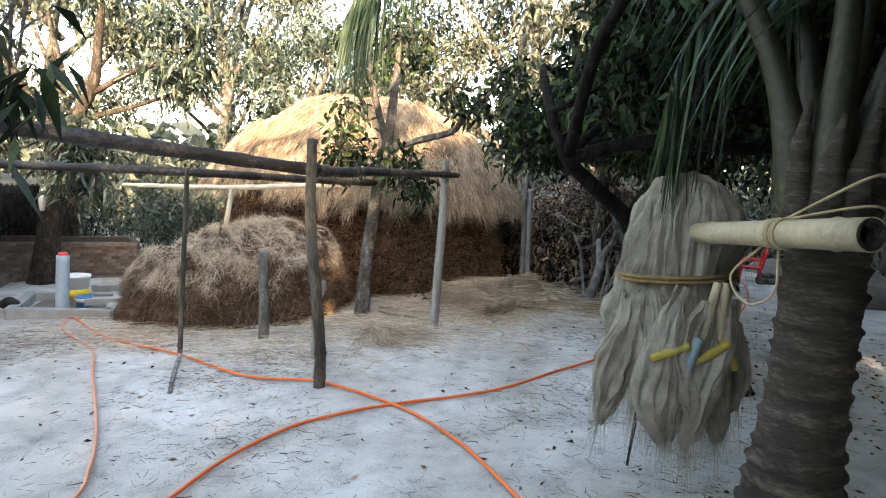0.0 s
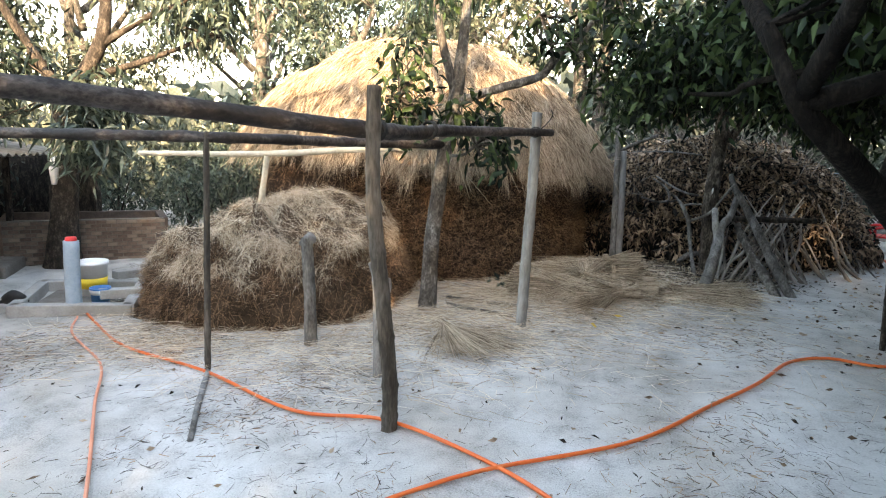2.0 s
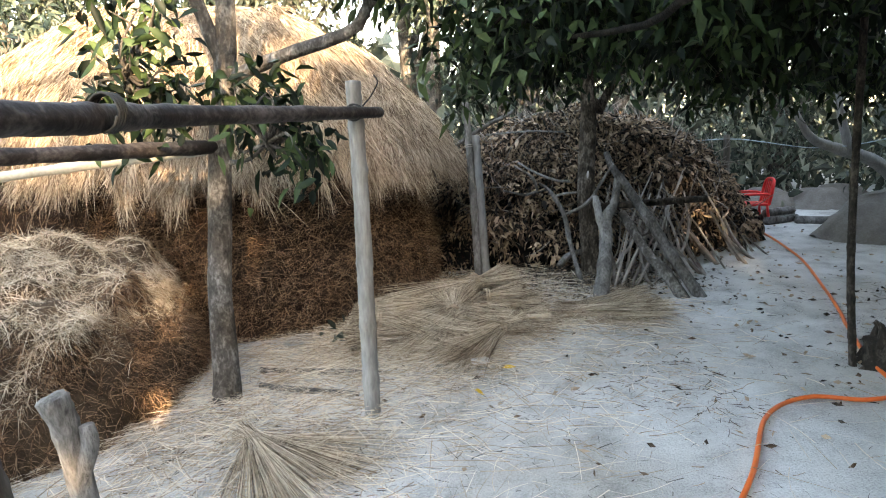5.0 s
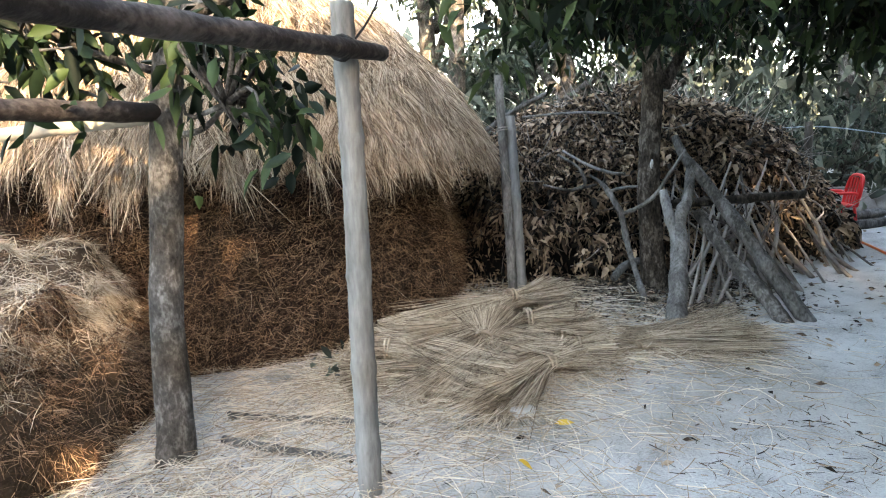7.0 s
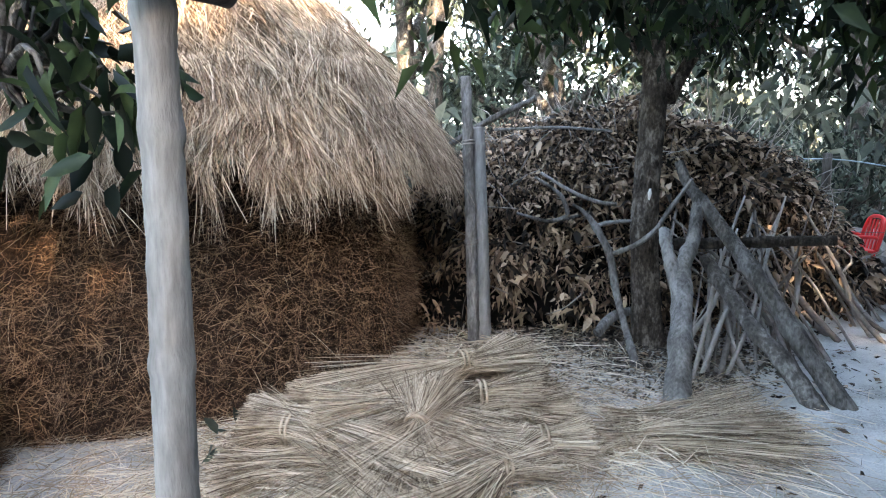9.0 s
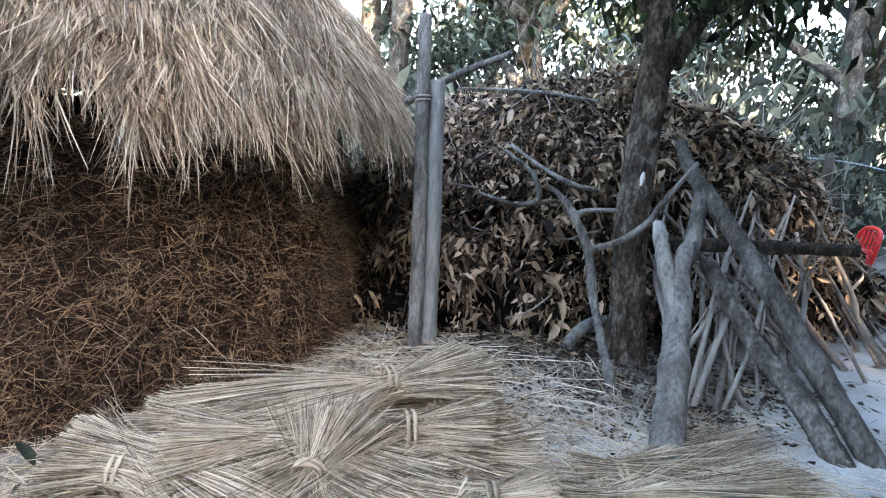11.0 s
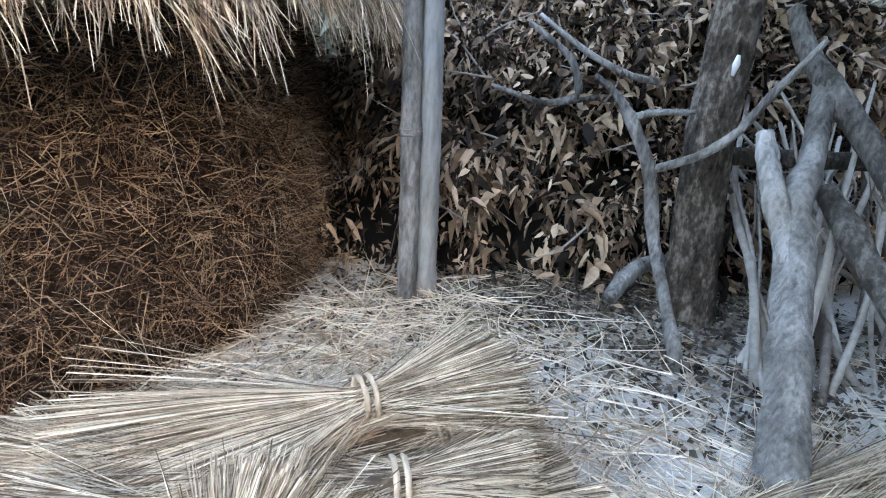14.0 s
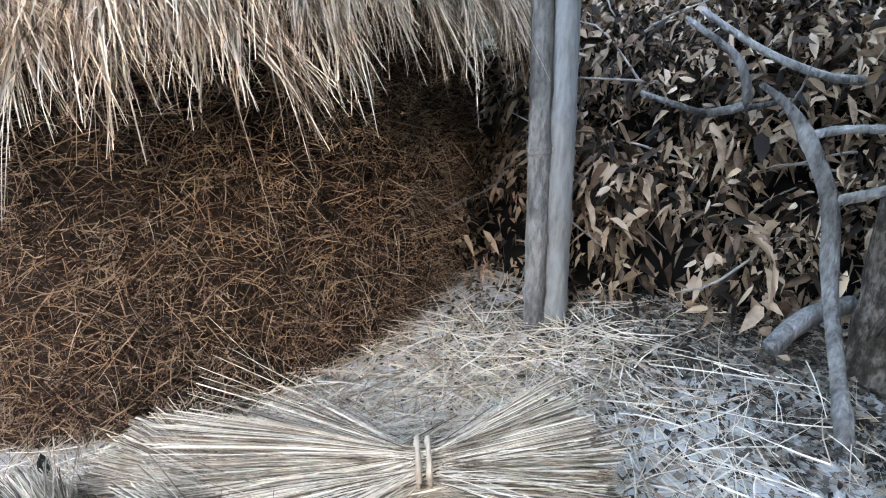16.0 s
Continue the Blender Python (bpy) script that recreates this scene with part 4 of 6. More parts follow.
v, q, t = limb_leaves(RNG, P, 5, 0.3, (0.24, 0.46), (0.1, 0.17))
tagged(part("undergrowth", mesh_np("undergrowth", v, q, t), M["green_hazed"]), "dense green undergrowth round the yard, with an unseen leaf screen that blocks sun", "bushes", kind="stuff")
n = 12000
a = RNG.uniform(0, 2 * np.pi, n)
r = RNG.uniform(26, 40, n)
P = np.column_stack([np.cos(a) * r, np.sin(a) * r, RNG.random(n) * (3.6 + 2.4 * np.sin(a * 9) * np.sin(a * 4 + 1))])
v, q, t = leaf_arrays(P, RNG.standard_normal((n, 3)), RNG.uniform(0.8, 1.6, n), RNG.uniform(0.5, 0.9, n))
tagged(part("far_wood", mesh_np("far_wood", v, q, t), M["green_hazed"]), "far woodland beyond the yard, haze put into its leaf colour", "woods", kind="stuff")


def bush(at, lumps, seed, mat="green", label="dark green bush behind the yard"):
    rng = np.random.default_rng(seed)
    t = thing("bush", at, label, "bush", "bushes behind the yard")
    for k in range(5):
        e = np.array(at) + [rng.normal(0, 0.3), rng.normal(0, 0.3), rng.uniform(0.6, 1.1)]
        part("stem", tube([at, (np.array(at) + e) / 2 + rng.normal(0, 0.05, 3), e], [0.025, 0.018, 0.008], n=8, sides=6), M["dark_bark"], t)
    ends = clump_centers(rng, *zip(*lumps))
    part("foliage", mesh_np("foliage", *limb_leaves(rng, ends, 12, 0.12, (0.07, 0.14), (0.03, 0.05), 0.4)), M[mat], t, kind="stuff")


for k, (x, y, h, w) in enumerate(((-5.2, 9.9, 1.5, 0.8), (-4.5, 10.6, 1.8, 0.8), (-6.3, 10.4, 1.3, 0.9), (-7.6, 10.2, 1.4, 0.9), (-5.4, 11.6, 2.2, 1.0), (-7.0, 12.0, 1.9, 1.1), (-8.6, 9.0, 1.5, 0.8), (5.4, 12.6, 1.5, 1.0), (6.9, 12.9, 1.7, 1.1), (8.2, 11.0, 1.8, 1.1), (7.9, 8.4, 1.6, 0.9), (3.9, 12.7, 1.4, 0.9))):
    z = gz(x, y)
    bush((x, y, z), [((x, y, z + h * 0.35), (w, w, h * 0.4), 60), ((x + 0.2, y, z + h * 0.75), (w * 0.7, w * 0.7, h * 0.28), 45)], 200 + k)


# ---- brush pile ----
def build_brush():
    c, r = np.array([2.5, 10.2]), np.array([2.15, 1.5])
    base = thing("brush_pile", (*c, gz(*c)), "large pile of cut branches with curled dry brown leaves", "brush pile")

    def at(u, a):
        rr = 1 - u
        k = (np.abs(np.cos(a)) ** 3 + np.abs(np.sin(a)) ** 3) ** (-1 / 3)
        xy = c + rr * np.column_stack([r[0] * k * np.cos(a), r[1] * k * np.sin(a)])
        z = (1 - rr ** 3.4) ** 0.8 * (1.52 + 0.1 * np.sin(3 * a))
        return np.column_stack([xy, ground_z(xy[:, 0], xy[:, 1]) + z - 0.02])
    v, q = shell(26, 90, at)
    v += np.stack([vnoise(v, 2.2, s) for s in (1, 5, 9)], 1) * 0.14
    v[:, 2] = np.maximum(v[:, 2], ground_z(v[:, 0], v[:, 1]) - 0.03)
    part("core", mesh_np("core", v - unit(v - np.array([*c, 0.4])) * 0.2 * np.clip(v[:, 2:] * 3, 0, 1), q), M["brush_shade"], base, "inner fill, coloured near black for the shade inside the pile")
    co = v.reshape(26, 90, 3)
    n = 118000
    i, j = RNG.integers(0, 25, n), RNG.integers(0, 90, n)
    j = np.where(RNG.random(n) < 0.75, RNG.integers(45, 92, n) % 90, j)
    f, g = RNG.random((n, 1)), RNG.random((n, 1))
    p = co[i, j] * (1 - f) + co[i + 1, j] * f
    p = p * (1 - g) + (co[i, (j + 1) % 90] * (1 - f) + co[i + 1, (j + 1) % 90] * f) * g
    out = unit(p - np.array([*c, 0.5]))
    keep = vnoise(p, 4.5, 11) + 0.6 * vnoise(p, 11.0, 3) + RNG.normal(0, 0.14, n) > -0.16 - 0.22 * np.clip(p[:, 2] - 0.2, 0, 1)
    p, out = p[keep], out[keep]
    n = len(p)
    depth = RNG.uniform(-0.17, 0.13, n)
    p = p + out * depth[:, None]
    way = unit(RNG.standard_normal((n, 3))) + out * 0.25 + np.array([0, 0, -0.2])
    size = RNG.uniform(0.035, 0.10, n) * (0.75 + 0.5 * (vnoise(p, 2.5, 6) > 0))
    broad = size * RNG.uniform(0.22, 0.5, n)
    deep = depth < 0.0
    for m, fine, lab in ((~deep, True, "curled brown dry leaves"), (deep, False, "dark dry leaves inside the pile")):
        v, q, t = leaf_arrays(p[m], way[m], size[m], broad[m], fold=RNG.uniform(-0.5, 0.7, (int(m.sum()), 1)), droop=0.45, fine=fine)
        part("dry_leaf_mass", mesh_np("dry_leaves", v, q, t), M["dry_leaf"], base, lab, "stuff")
    arr = []
    for k in range(900):
        b = p[k * 7] - out[k * 7] * 0.05
        w = unit(out[k * 7] * 0.4 + RNG.normal(0, 0.7, 3))
        L = RNG.uniform(0.2, 0.6)
        arr.append(tube_arrays([b, b + w * L * 0.5 + RNG.normal(0, 0.04, 3), b + w * L], [0.006, 0.0045, 0.002], n=6, sides=5, cap=False))
    part("twig_mass", joined(arr), M["twig"], base, "thin grey twigs", "stuff")
    for pts, rr in (
        ([(1.40, 8.86, 1.13), (1.52, 8.8, 1.10), (1.64, 8.78, 1.08), (1.85, 8.8, 1.12)], [0.010, 0.012, 0.010]),
        ([(1.62, 8.76, 1.08), (1.73, 8.74, 1.12), (1.71, 8.74, 1.22), (1.66, 8.76, 1.29), (1.51, 8.8, 1.39)], [0.015, 0.017, 0.015, 0.010]),
        ([(1.55, 8.8, 1.42), (1.75, 8.78, 1.30), (1.95, 8.78, 1.22), (2.1, 8.8, 1.2)], [0.010, 0.014, 0.016]),
        ([(0.85, 9.3, 1.55), (1.2, 9.1, 1.78), (1.55, 9.0, 1.95)], [0.025, 0.024, 0.02]),
        ([(1.25, 9.0, 1.72), (1.7, 8.95, 1.74), (2.1, 8.95, 1.72)], [0.01, 0.01]),
        ([(1.86, 8.38, 0.38), (1.99, 8.48, 0.46), (2.16, 8.58, 0.48)], [0.032, 0.035, 0.03]),
    ):
        part("branch", tube(pts, rr, n=14, sides=9, rough=0.06), M["grey_wood"], base, "pale crooked branch")


build_brush()

bpost = pole("wooden_post", [(1.16, 8.64, 0.05), (1.13, 8.68, 0.9), (1.095, 8.74, 1.72)], [0.05, 0.048, 0.046], "pale_grey", "grey post pair standing before the brush pile", rough=0.03, nodes=4)
stake = pole("bamboo_stake", [(1.082, 8.60, 0.05), (1.052, 8.64, 0.9), (1.005, 8.72, 2.05)], [0.042, 0.04, 0.035], "grey_wood", "bamboo stake beside a grey post", group="yard posts", nodes=7)
lash(stake, (1.05, 8.645, 0.95), (-0.04, 0.05, 1), 0.044, 2, "twig")
lash(stake, (1.024, 8.69, 1.62), (-0.04, 0.06, 1), 0.042, 2, "twig")


# ---- logs and sticks against the trunk ----
def log(pts, rr, label, mat="grey_wood", group="logs by the brush pile", name="log", extra=()):
    t = thing(name, pts[0], label, "log", group)
    part("stem", tube(pts, rr, n=44, sides=16, rough=0.055, seed=len(pts), knots=[(0.23, 0.03, 0.2), (0.47, 0.04, 0.16), (0.71, 0.03, 0.22)]), M[mat], t)
    for p, r in extra:
        part("prong", tube(p, r, n=28, sides=12, rough=0.06, knots=[(0.35, 0.05, 0.16), (0.8, 0.05, 0.2)]), M[mat], t)
    return t


log([(1.94, 7.37, 0.16), (2.06, 7.62, 0.48), (2.15, 7.82, 0.72), (2.20, 7.95, 0.90), (2.32, 8.08, 1.04), (2.42, 8.24, 1.27)], [0.08, 0.055, 0.055, 0.046, 0.038, 0.034],
    "thick forked weathered grey log leaning on the trunk", extra=[([(2.15, 7.84, 0.75), (2.14, 8.0, 0.95), (2.14, 8.10, 1.10)], [0.045, 0.04, 0.03])])
log([(2.88, 7.40, 0.20), (2.71, 7.62, 0.55), (2.61, 7.80, 0.80), (2.49, 8.10, 1.12), (2.39, 8.30, 1.34), (2.35, 8.40, 1.50)], [0.052, 0.048, 0.045, 0.042, 0.036, 0.028], "long grey log propped against the trunk")
log([(2.73, 7.42, 0.20), (2.60, 7.60, 0.46), (2.53, 7.75, 0.58), (2.43, 8.00, 0.84), (2.41, 8.10, 0.93)], [0.055, 0.048, 0.042, 0.04, 0.036], "short mottled grey log leaning under the long one", "bark")
log([(2.26, 8.58, 0.94), (2.69, 8.45, 0.97), (3.31, 8.20, 1.02)], [0.038, 0.036, 0.033], "level dark log resting in the fork", "dark_bark")
f = log([(1.98, 7.98, 0.16), (1.985, 8.03, 0.28), (1.97, 8.13, 0.43), (1.95, 8.30, 0.66), (1.92, 8.38, 0.90), (1.84, 8.45, 1.08), (1.77, 8.48, 1.17), (1.70, 8.50, 1.22)], [0.010, 0.026, 0.021, 0.021, 0.025, 0.021, 0.014, 0.008],
        "forked grey branch set upright as a prop", name="forked_branch",
        extra=[([(1.92, 8.38, 0.90), (2.08, 8.33, 0.98), (2.18, 8.29, 1.08), (2.24, 8.27, 1.19), (2.35, 8.20, 1.40)], [0.018, 0.017, 0.016, 0.015, 0.010]),
               ([(1.84, 8.45, 1.08), (1.93, 8.42, 1.11), (2.06, 8.40, 1.12)], [0.016, 0.014, 0.012])])
stick_specs = []
for k in range(34):
    x = RNG.uniform(2.15, 3.3)
    y = 7.72 + 0.25 * (x - 2.1) + RNG.uniform(0, 0.35)
    tx, ty = RNG.uniform(2.3, 3.4), RNG.uniform(8.5, 9.1)
    L = RNG.uniform(0.5, 1.0)
    stick_specs.append(((x, y), (tx, ty), L))
for k in range(16):
    x = RNG.uniform(3.2, 4.3)
    y = 8.0 + 0.5 * (x - 3.2) + RNG.uniform(0, 0.4)
    stick_specs.append(((x, y), (x - RNG.uniform(0.1, 0.6), y + RNG.uniform(0.4, 0.9)), RNG.uniform(0.4, 0.9)))
for (x, y), (tx, ty), L in stick_specs:
    b = np.array([x, y, gz(x, y) - 0.01])
    e = np.array([tx, ty, gz(tx, ty) + L])
    m = (b + e) / 2 + RNG.normal(0, 0.05, 3)
    r = RNG.uniform(0.008, 0.018)
    s = thing("stick", b, "crooked grey stick leaning on the woodpile", "stick", "sticks of the woodpile")
    part("stem", tube([b, (b + m) / 2 + RNG.normal(0, 0.02, 3), m, e], [r * 1.1, r, r * 0.9, r * 0.5], n=12, sides=7, rough=0.08), M["twig"], s)
    if RNG.random() < 0.6:
        part("prong", tube([m, m + np.array([RNG.normal(0, .1), 0.03, .12]), m + np.array([RNG.normal(0, .2), 0.05, .28])], [r * 0.7, r * 0.5, r * 0.3], n=7, sides=6), M["twig"], s)


# ---- straw sheaves ----
def sheaf(butt, heading, length, radius, n, label, tie=0.3, seed=0, z0=0.0, z1=0.0, flare=1.9, flat=0.75):
    """A tied sheaf: blunt cut stalks at the butt, a band, and ears that spread. z0, z1: how high butt and tip lie."""
    rng = np.random.default_rng(seed)
    h = np.array([math.cos(heading), math.sin(heading), 0.0])
    s = np.array([-h[1], h[0], 0.0])
    up = np.array([0, 0, 1.0])
    foot = np.array([*butt, gz(*butt)])
    t = thing("straw_sheaf", foot, label, "straw sheaf", "sheaves before the stack")
    segs = 6
    a, rad = rng.uniform(0, 2 * np.pi, (n, 1)), np.sqrt(rng.uniform(0.16, 1.0, (n, 1)))
    locks = 22                                  # bunches that lie their own way past the band
    lk = (a[:, 0] / (2 * np.pi) * locks).astype(int) % locks
    lay, hump, reach = (rng.normal(0, w, locks)[lk][:, None] for w in (0.13, 0.035, 0.14))
    first = np.abs(rng.normal(0, 0.035, (n, 1))) - np.abs(reach) * 0.3 + (rng.random((n, 1)) < 0.3) * rng.uniform(0, 0.5, (n, 1))
    last = np.clip(rng.uniform(0.72, 1.04, (n, 1)) + reach, 0.5, 1.15)
    u = first + (last - first) * np.linspace(0, 1, segs + 1)[None]
    before = np.clip((tie - u) / tie, 0, 1)
    after = np.clip((u - tie) / (1 - tie), 0, 1.2)
    grow = 0.62 + 0.42 * before ** 1.3 + (flare - 0.62) * after ** 1.15
    y = radius * grow * rad * np.cos(a) + lay * after + rng.normal(0, 0.045, (n, 1)) * after + (rng.random((n, 1)) < 0.3) * rng.normal(0, 0.22, (n, 1)) * (u - tie)
    drop = np.clip(1 - 0.55 * after, 0.3, 1)
    mid = radius * flat + (z0 + (z1 - z0) * u)
    z = mid * (1 - 0.3 * after) + radius * flat * np.minimum(grow, 1.1) * rad * np.sin(a) * drop + hump * after
    c = foot + (u * length)[..., None] * h + y[..., None] * s
    c[..., 2] = ground_z(c[..., 0], c[..., 1]) + np.maximum(0.008 + 0.012 * rng.random((n, 1)), z)
    sd = unit(rng.standard_normal((n, 3)) + up * 0.2)[:, None] * rng.uniform(0.0008, 0.0019, (n, 1, 1))
    v = np.stack([c - sd, c + sd], 2).reshape(-1, 3)
    b = (np.arange(n) * 2 * (segs + 1))[:, None] + 2 * np.arange(segs)[None]
    part("straw_mass", mesh_np("stalks", v, np.stack([b, b + 1, b + 3, b + 2], -1).reshape(-1, 4)), M["sheaf"], t, kind="stuff")
    axis = [foot + h * length * k + up * (radius * flat + z0 + (z1 - z0) * k) * (1 - 0.25 * max(0, k - tie)) for k in (0.03, tie, 0.6, 0.85)]
    if radius > 0.1:
        part("heart", tube(axis, [radius * 0.3, radius * 0.3, radius * 0.3, radius * 0.1], n=16, sides=12, rough=0.08, seed=seed), M["shaded_straw"], t, "packed straw inside the sheaf, coloured dark for the shade between stalks")
    aa = np.linspace(0, 2 * np.pi, 22)
    tp = axis[1]
    pts = tp + np.cos(aa)[:, None] * s * radius * 0.68 + np.sin(aa)[:, None] * up * radius * flat * 0.68
    pts[:, 2] = np.maximum(pts[:, 2], ground_z(pts[:, 0], pts[:, 1]) + 0.012)
    for k in (-0.012, 0.012):
        part("tie_band", tube(pts + h * k, [0.007, 0.006], n=30, sides=7, rough=0.3, seed=seed), M["straw"], t, "twisted straw band")
    return t


for k, (x, y, hd, L, r, tie, z0, z1, fl) in enumerate((
        (-0.16, 7.10, 4, 0.80, 0.14, 0.25, 0.0, 0.0, 1.8), (1.38, 7.06, 176, 0.85, 0.13, 0.22, 0.0, 0.02, 1.8), (-0.14, 7.36, -6, 0.85, 0.16, 0.30, 0.02, 0.04, 1.6), (1.36, 7.34, 184, 0.85, 0.15, 0.25, 0.0, 0.06, 1.6),
        (0.02, 7.60, -12, 0.80, 0.15, 0.3, 0.04, 0.06, 1.6), (1.30, 7.58, 190, 0.80, 0.14, 0.3, 0.04, 0.08, 1.6), (-0.10, 7.30, -14, 0.85, 0.15, 0.22, 0.12, 0.10, 1.5), (1.22, 7.62, 197, 0.98, 0.085, 0.36, 0.24, 0.22, 1.7),
        (1.20, 7.34, 183, 0.82, 0.11, 0.30, 0.14, 0.14, 1.7), (0.70, 7.28, 252, 0.52, 0.07, 0.36, 0.26, 0.03, 2.4), (0.20, 7.24, 8, 0.75, 0.12, 0.4, 0.16, 0.14, 1.8), (1.16, 6.98, 200, 0.62, 0.10, 0.3, 0.05, 0.0, 2.2))):
    sheaf((x, y), radians(hd), L, r, 5200, "tied sheaf of pale rice straw on the stacked sheaves", tie, 60 + k, z0, z1, fl)
sheaf((1.44, 7.12), radians(4), 0.86, 0.10, 2000, "flat tied sheaf of straw lying apart", 0.16, 81, 0.0, 0.0, 2.4, 0.6)
sheaf((1.56, 7.32), radians(-4), 0.80, 0.09, 1400, "flat tied sheaf of straw lying apart", 0.2, 82, 0.0, 0.0, 2.2, 0.6)
sheaf((-0.76, 6.02), radians(-53), 0.92, 0.06, 1500, "loose fan of straw on the sand", 0.10, 83, 0.0, 0.0, 4.4, 0.6)
sheaf((0.72, 6.86), radians(-84), 0.42, 0.035, 260, "thin wisp of straw fallen from the sheaves", 0.2, 84, 0.0, 0.0, 2.6, 0.5)

# ---- litter ----
def litter(name, n, x0, x1, y0, y1, cluster, mat, label, length, width, rise=0.004, thin=True):
    x, y = RNG.uniform(x0, x1, n), RNG.uniform(y0, y1, n)
    keep = RNG.random(n) < cluster(x, y)
    x, y = x[keep], y[keep]
    k = len(x)
    a = RNG.uniform(0, 2 * np.pi, k)
    p = np.column_stack([x, y, ground_z(x, y) + 0.012 + RNG.random(k) * rise + vnoise(np.column_stack([x, y, x * 0]), 0.9) * 0.02 + vnoise(np.column_stack([x, y, x * 0]), 3.3, 5) * 0.011])
    way = np.column_stack([np.cos(a), np.sin(a), np.abs(RNG.normal(0, 0.04, k))])
    if thin:
        v, q, t = strands(p, way, RNG.uniform(*length, k), RNG.uniform(*width, k), droop=0.02, segs=3, curl=0.25, tip=0.6, flat=True)
    else:
        v, q, t = leaf_arrays(p, way, RNG.uniform(*length, k), RNG.uniform(*width, k), fold=0.2, droop=0.02)
    tagged(part(name, mesh_np(name, v, q, t), M[mat]), label, "litter", kind="stuff")


def band(x, y, cx, cy, rx, ry):
    return np.exp(-(((x - cx) / rx) ** 2 + ((y - cy) / ry) ** 2))


litter("straw_litter", 80000, -4.5, 3, 4.2, 9.3, lambda x, y: np.clip(band(x, y, 0.3, 7.2, 1.3, 0.7) + band(x, y, 1.0, 8.2, 0.5, 0.5) * 0.4 + band(x, y, -0.6, 6.2, 1.3, 0.8) * 0.6 + band(x, y, -3, 5.2, 1.2, 0.5) * 0.5 + band(x, y, -1.4, 5.0, 1.0, 0.6) * 0.25 + 0.02, 0, 1),
       "fresh", "scattered pale straw on the sand", (0.08, 0.34), (0.0025, 0.005), 0.045)
litter("loose_straw", 20000, -0.5, 2.5, 6.8, 8.9, lambda x, y: np.clip(0.9 * band(x, y, 0.5, 7.2, 0.9, 0.4) + 0.5 * band(x, y, 1.9, 7.25, 0.5, 0.2) + (0.9 * band(x, y, 0.75, 8.0, 0.65, 0.5)) * (0.4 + 0.6 * np.sin(x * 6 + y * 3) ** 2), 0, 1), "fresh", "tangled loose straw round the sheaves", (0.12, 0.42), (0.0025, 0.0065), 0.05)
litter("leaf_crumbs", 26000, 0.3, 3.4, 7.6, 9.4, lambda x, y: np.clip(band(x, y, 1.5, 8.6, 0.75, 0.32) + 0.7 * band(x, y, 2.3, 8.15, 0.5, 0.4) + 0.25 * band(x, y, 1.5, 8.0, 1.0, 0.6), 0, 1), "soil_leaf", "dark crumbled leaves on the soil by the brush pile", (0.015, 0.055), (0.01, 0.03), 0.012, False)
litter("crushed_straw", 60000, -4.6, 2.2, 1.6, 8.9, lambda x, y: np.clip((0.15 + 1.1 * np.sin(x * 2.3 + 1.3 * np.sin(y * 1.1)) * np.sin(y * 1.9 + 0.8 * np.sin(x * 1.7))) * (0.35 + band(x, y, -0.8, 5.8, 1.8, 1.2) + band(x, y, -3.2, 4.6, 1.2, 1.0) + band(x, y, 1.2, 8.2, 0.9, 0.7)), 0.015, 1),
       "old_straw", "trodden brown straw crumbs on the sand", (0.015, 0.09), (0.002, 0.006), 0.008)
litter("twig_litter", 26000, -5.5, 4.5, -0.5, 9.5, lambda x, y: np.clip(0.35 + 0.9 * np.sin(x * 1.7 + 1) * np.sin(y * 1.3), 0.12, 1), "bark", "thin dark twigs and stems on the sand", (0.015, 0.10), (0.0015, 0.004))
litter("leaf_litter", 16000, -4, 5.5, 0, 10, lambda x, y: np.clip(0.05 + band(x, y, 3.2, 7.6, 1.5, 1.2) * 0.25 + band(x, y, 4.2, 4.6, 1.3, 1.8) * 0.6 + band(x, y, 1.8, 8.6, 0.8, 0.5), 0, 1), "dry_leaf", "dry brown leaves strewn on the sand", (0.03, 0.08), (0.012, 0.03), 0.01, False)


# ---- hoses ----
def hose(pts, label, r=0.0125, mat="hose"):
    p = [(x, y, gz(x, y) + r * 0.9) for x, y in pts]
    c = spline(p, 160)
    c[:, 2] = ground_z(c[:, 0], c[:, 1]) + r + 0.012 + vnoise(np.column_stack([c[:, :2], c[:, 0] * 0]), 0.9) * 0.02
    t = thing("hose", p[0], label, "hose", "orange hoses in the yard")
    part("pipe", tube(c, [r, r], n=320, sides=10), M[mat], t)


hose([(-4.5, 5.80), (-4.1, 5.5), (-3.38, 5.0), (-2.34, 4.60), (-1.39, 4.08), (-0.71, 4.03), (0.03, 3.59), (0.53, 3.07), (1.0, 2.3), (1.6, 1.2), (2.6, -0.4)], "orange hose lying from the well across the sand")
hose([(-4.40, 5.60), (-4.1, 5.2), (-3.30, 4.60), (-2.78, 3.93), (-2.22, 3.23), (-1.85, 2.74), (-1.60, 2.35), (-1.42, 1.9), (-1.35, 0.6), (-1.6, -1.5)], "faded pinkish orange hose lying along the yard's edge", 0.011, "hose_faded")
hose([(-1.05, 1.2), (-0.92, 2.0), (-0.82, 2.55), (-0.60, 3.06), (-0.33, 3.33), (0.03, 3.58), (0.82, 3.99), (1.35, 4.5), (1.75, 4.9), (2.12, 5.36), (2.45, 5.5), (2.72, 5.40), (2.95, 5.46), (3.11, 5.85), (3.4, 6.4), (3.63, 6.8), (4.27, 8.02), (4.73, 9.19), (5.0, 10.2)],
     "orange hose crossing the sand towards the lane")


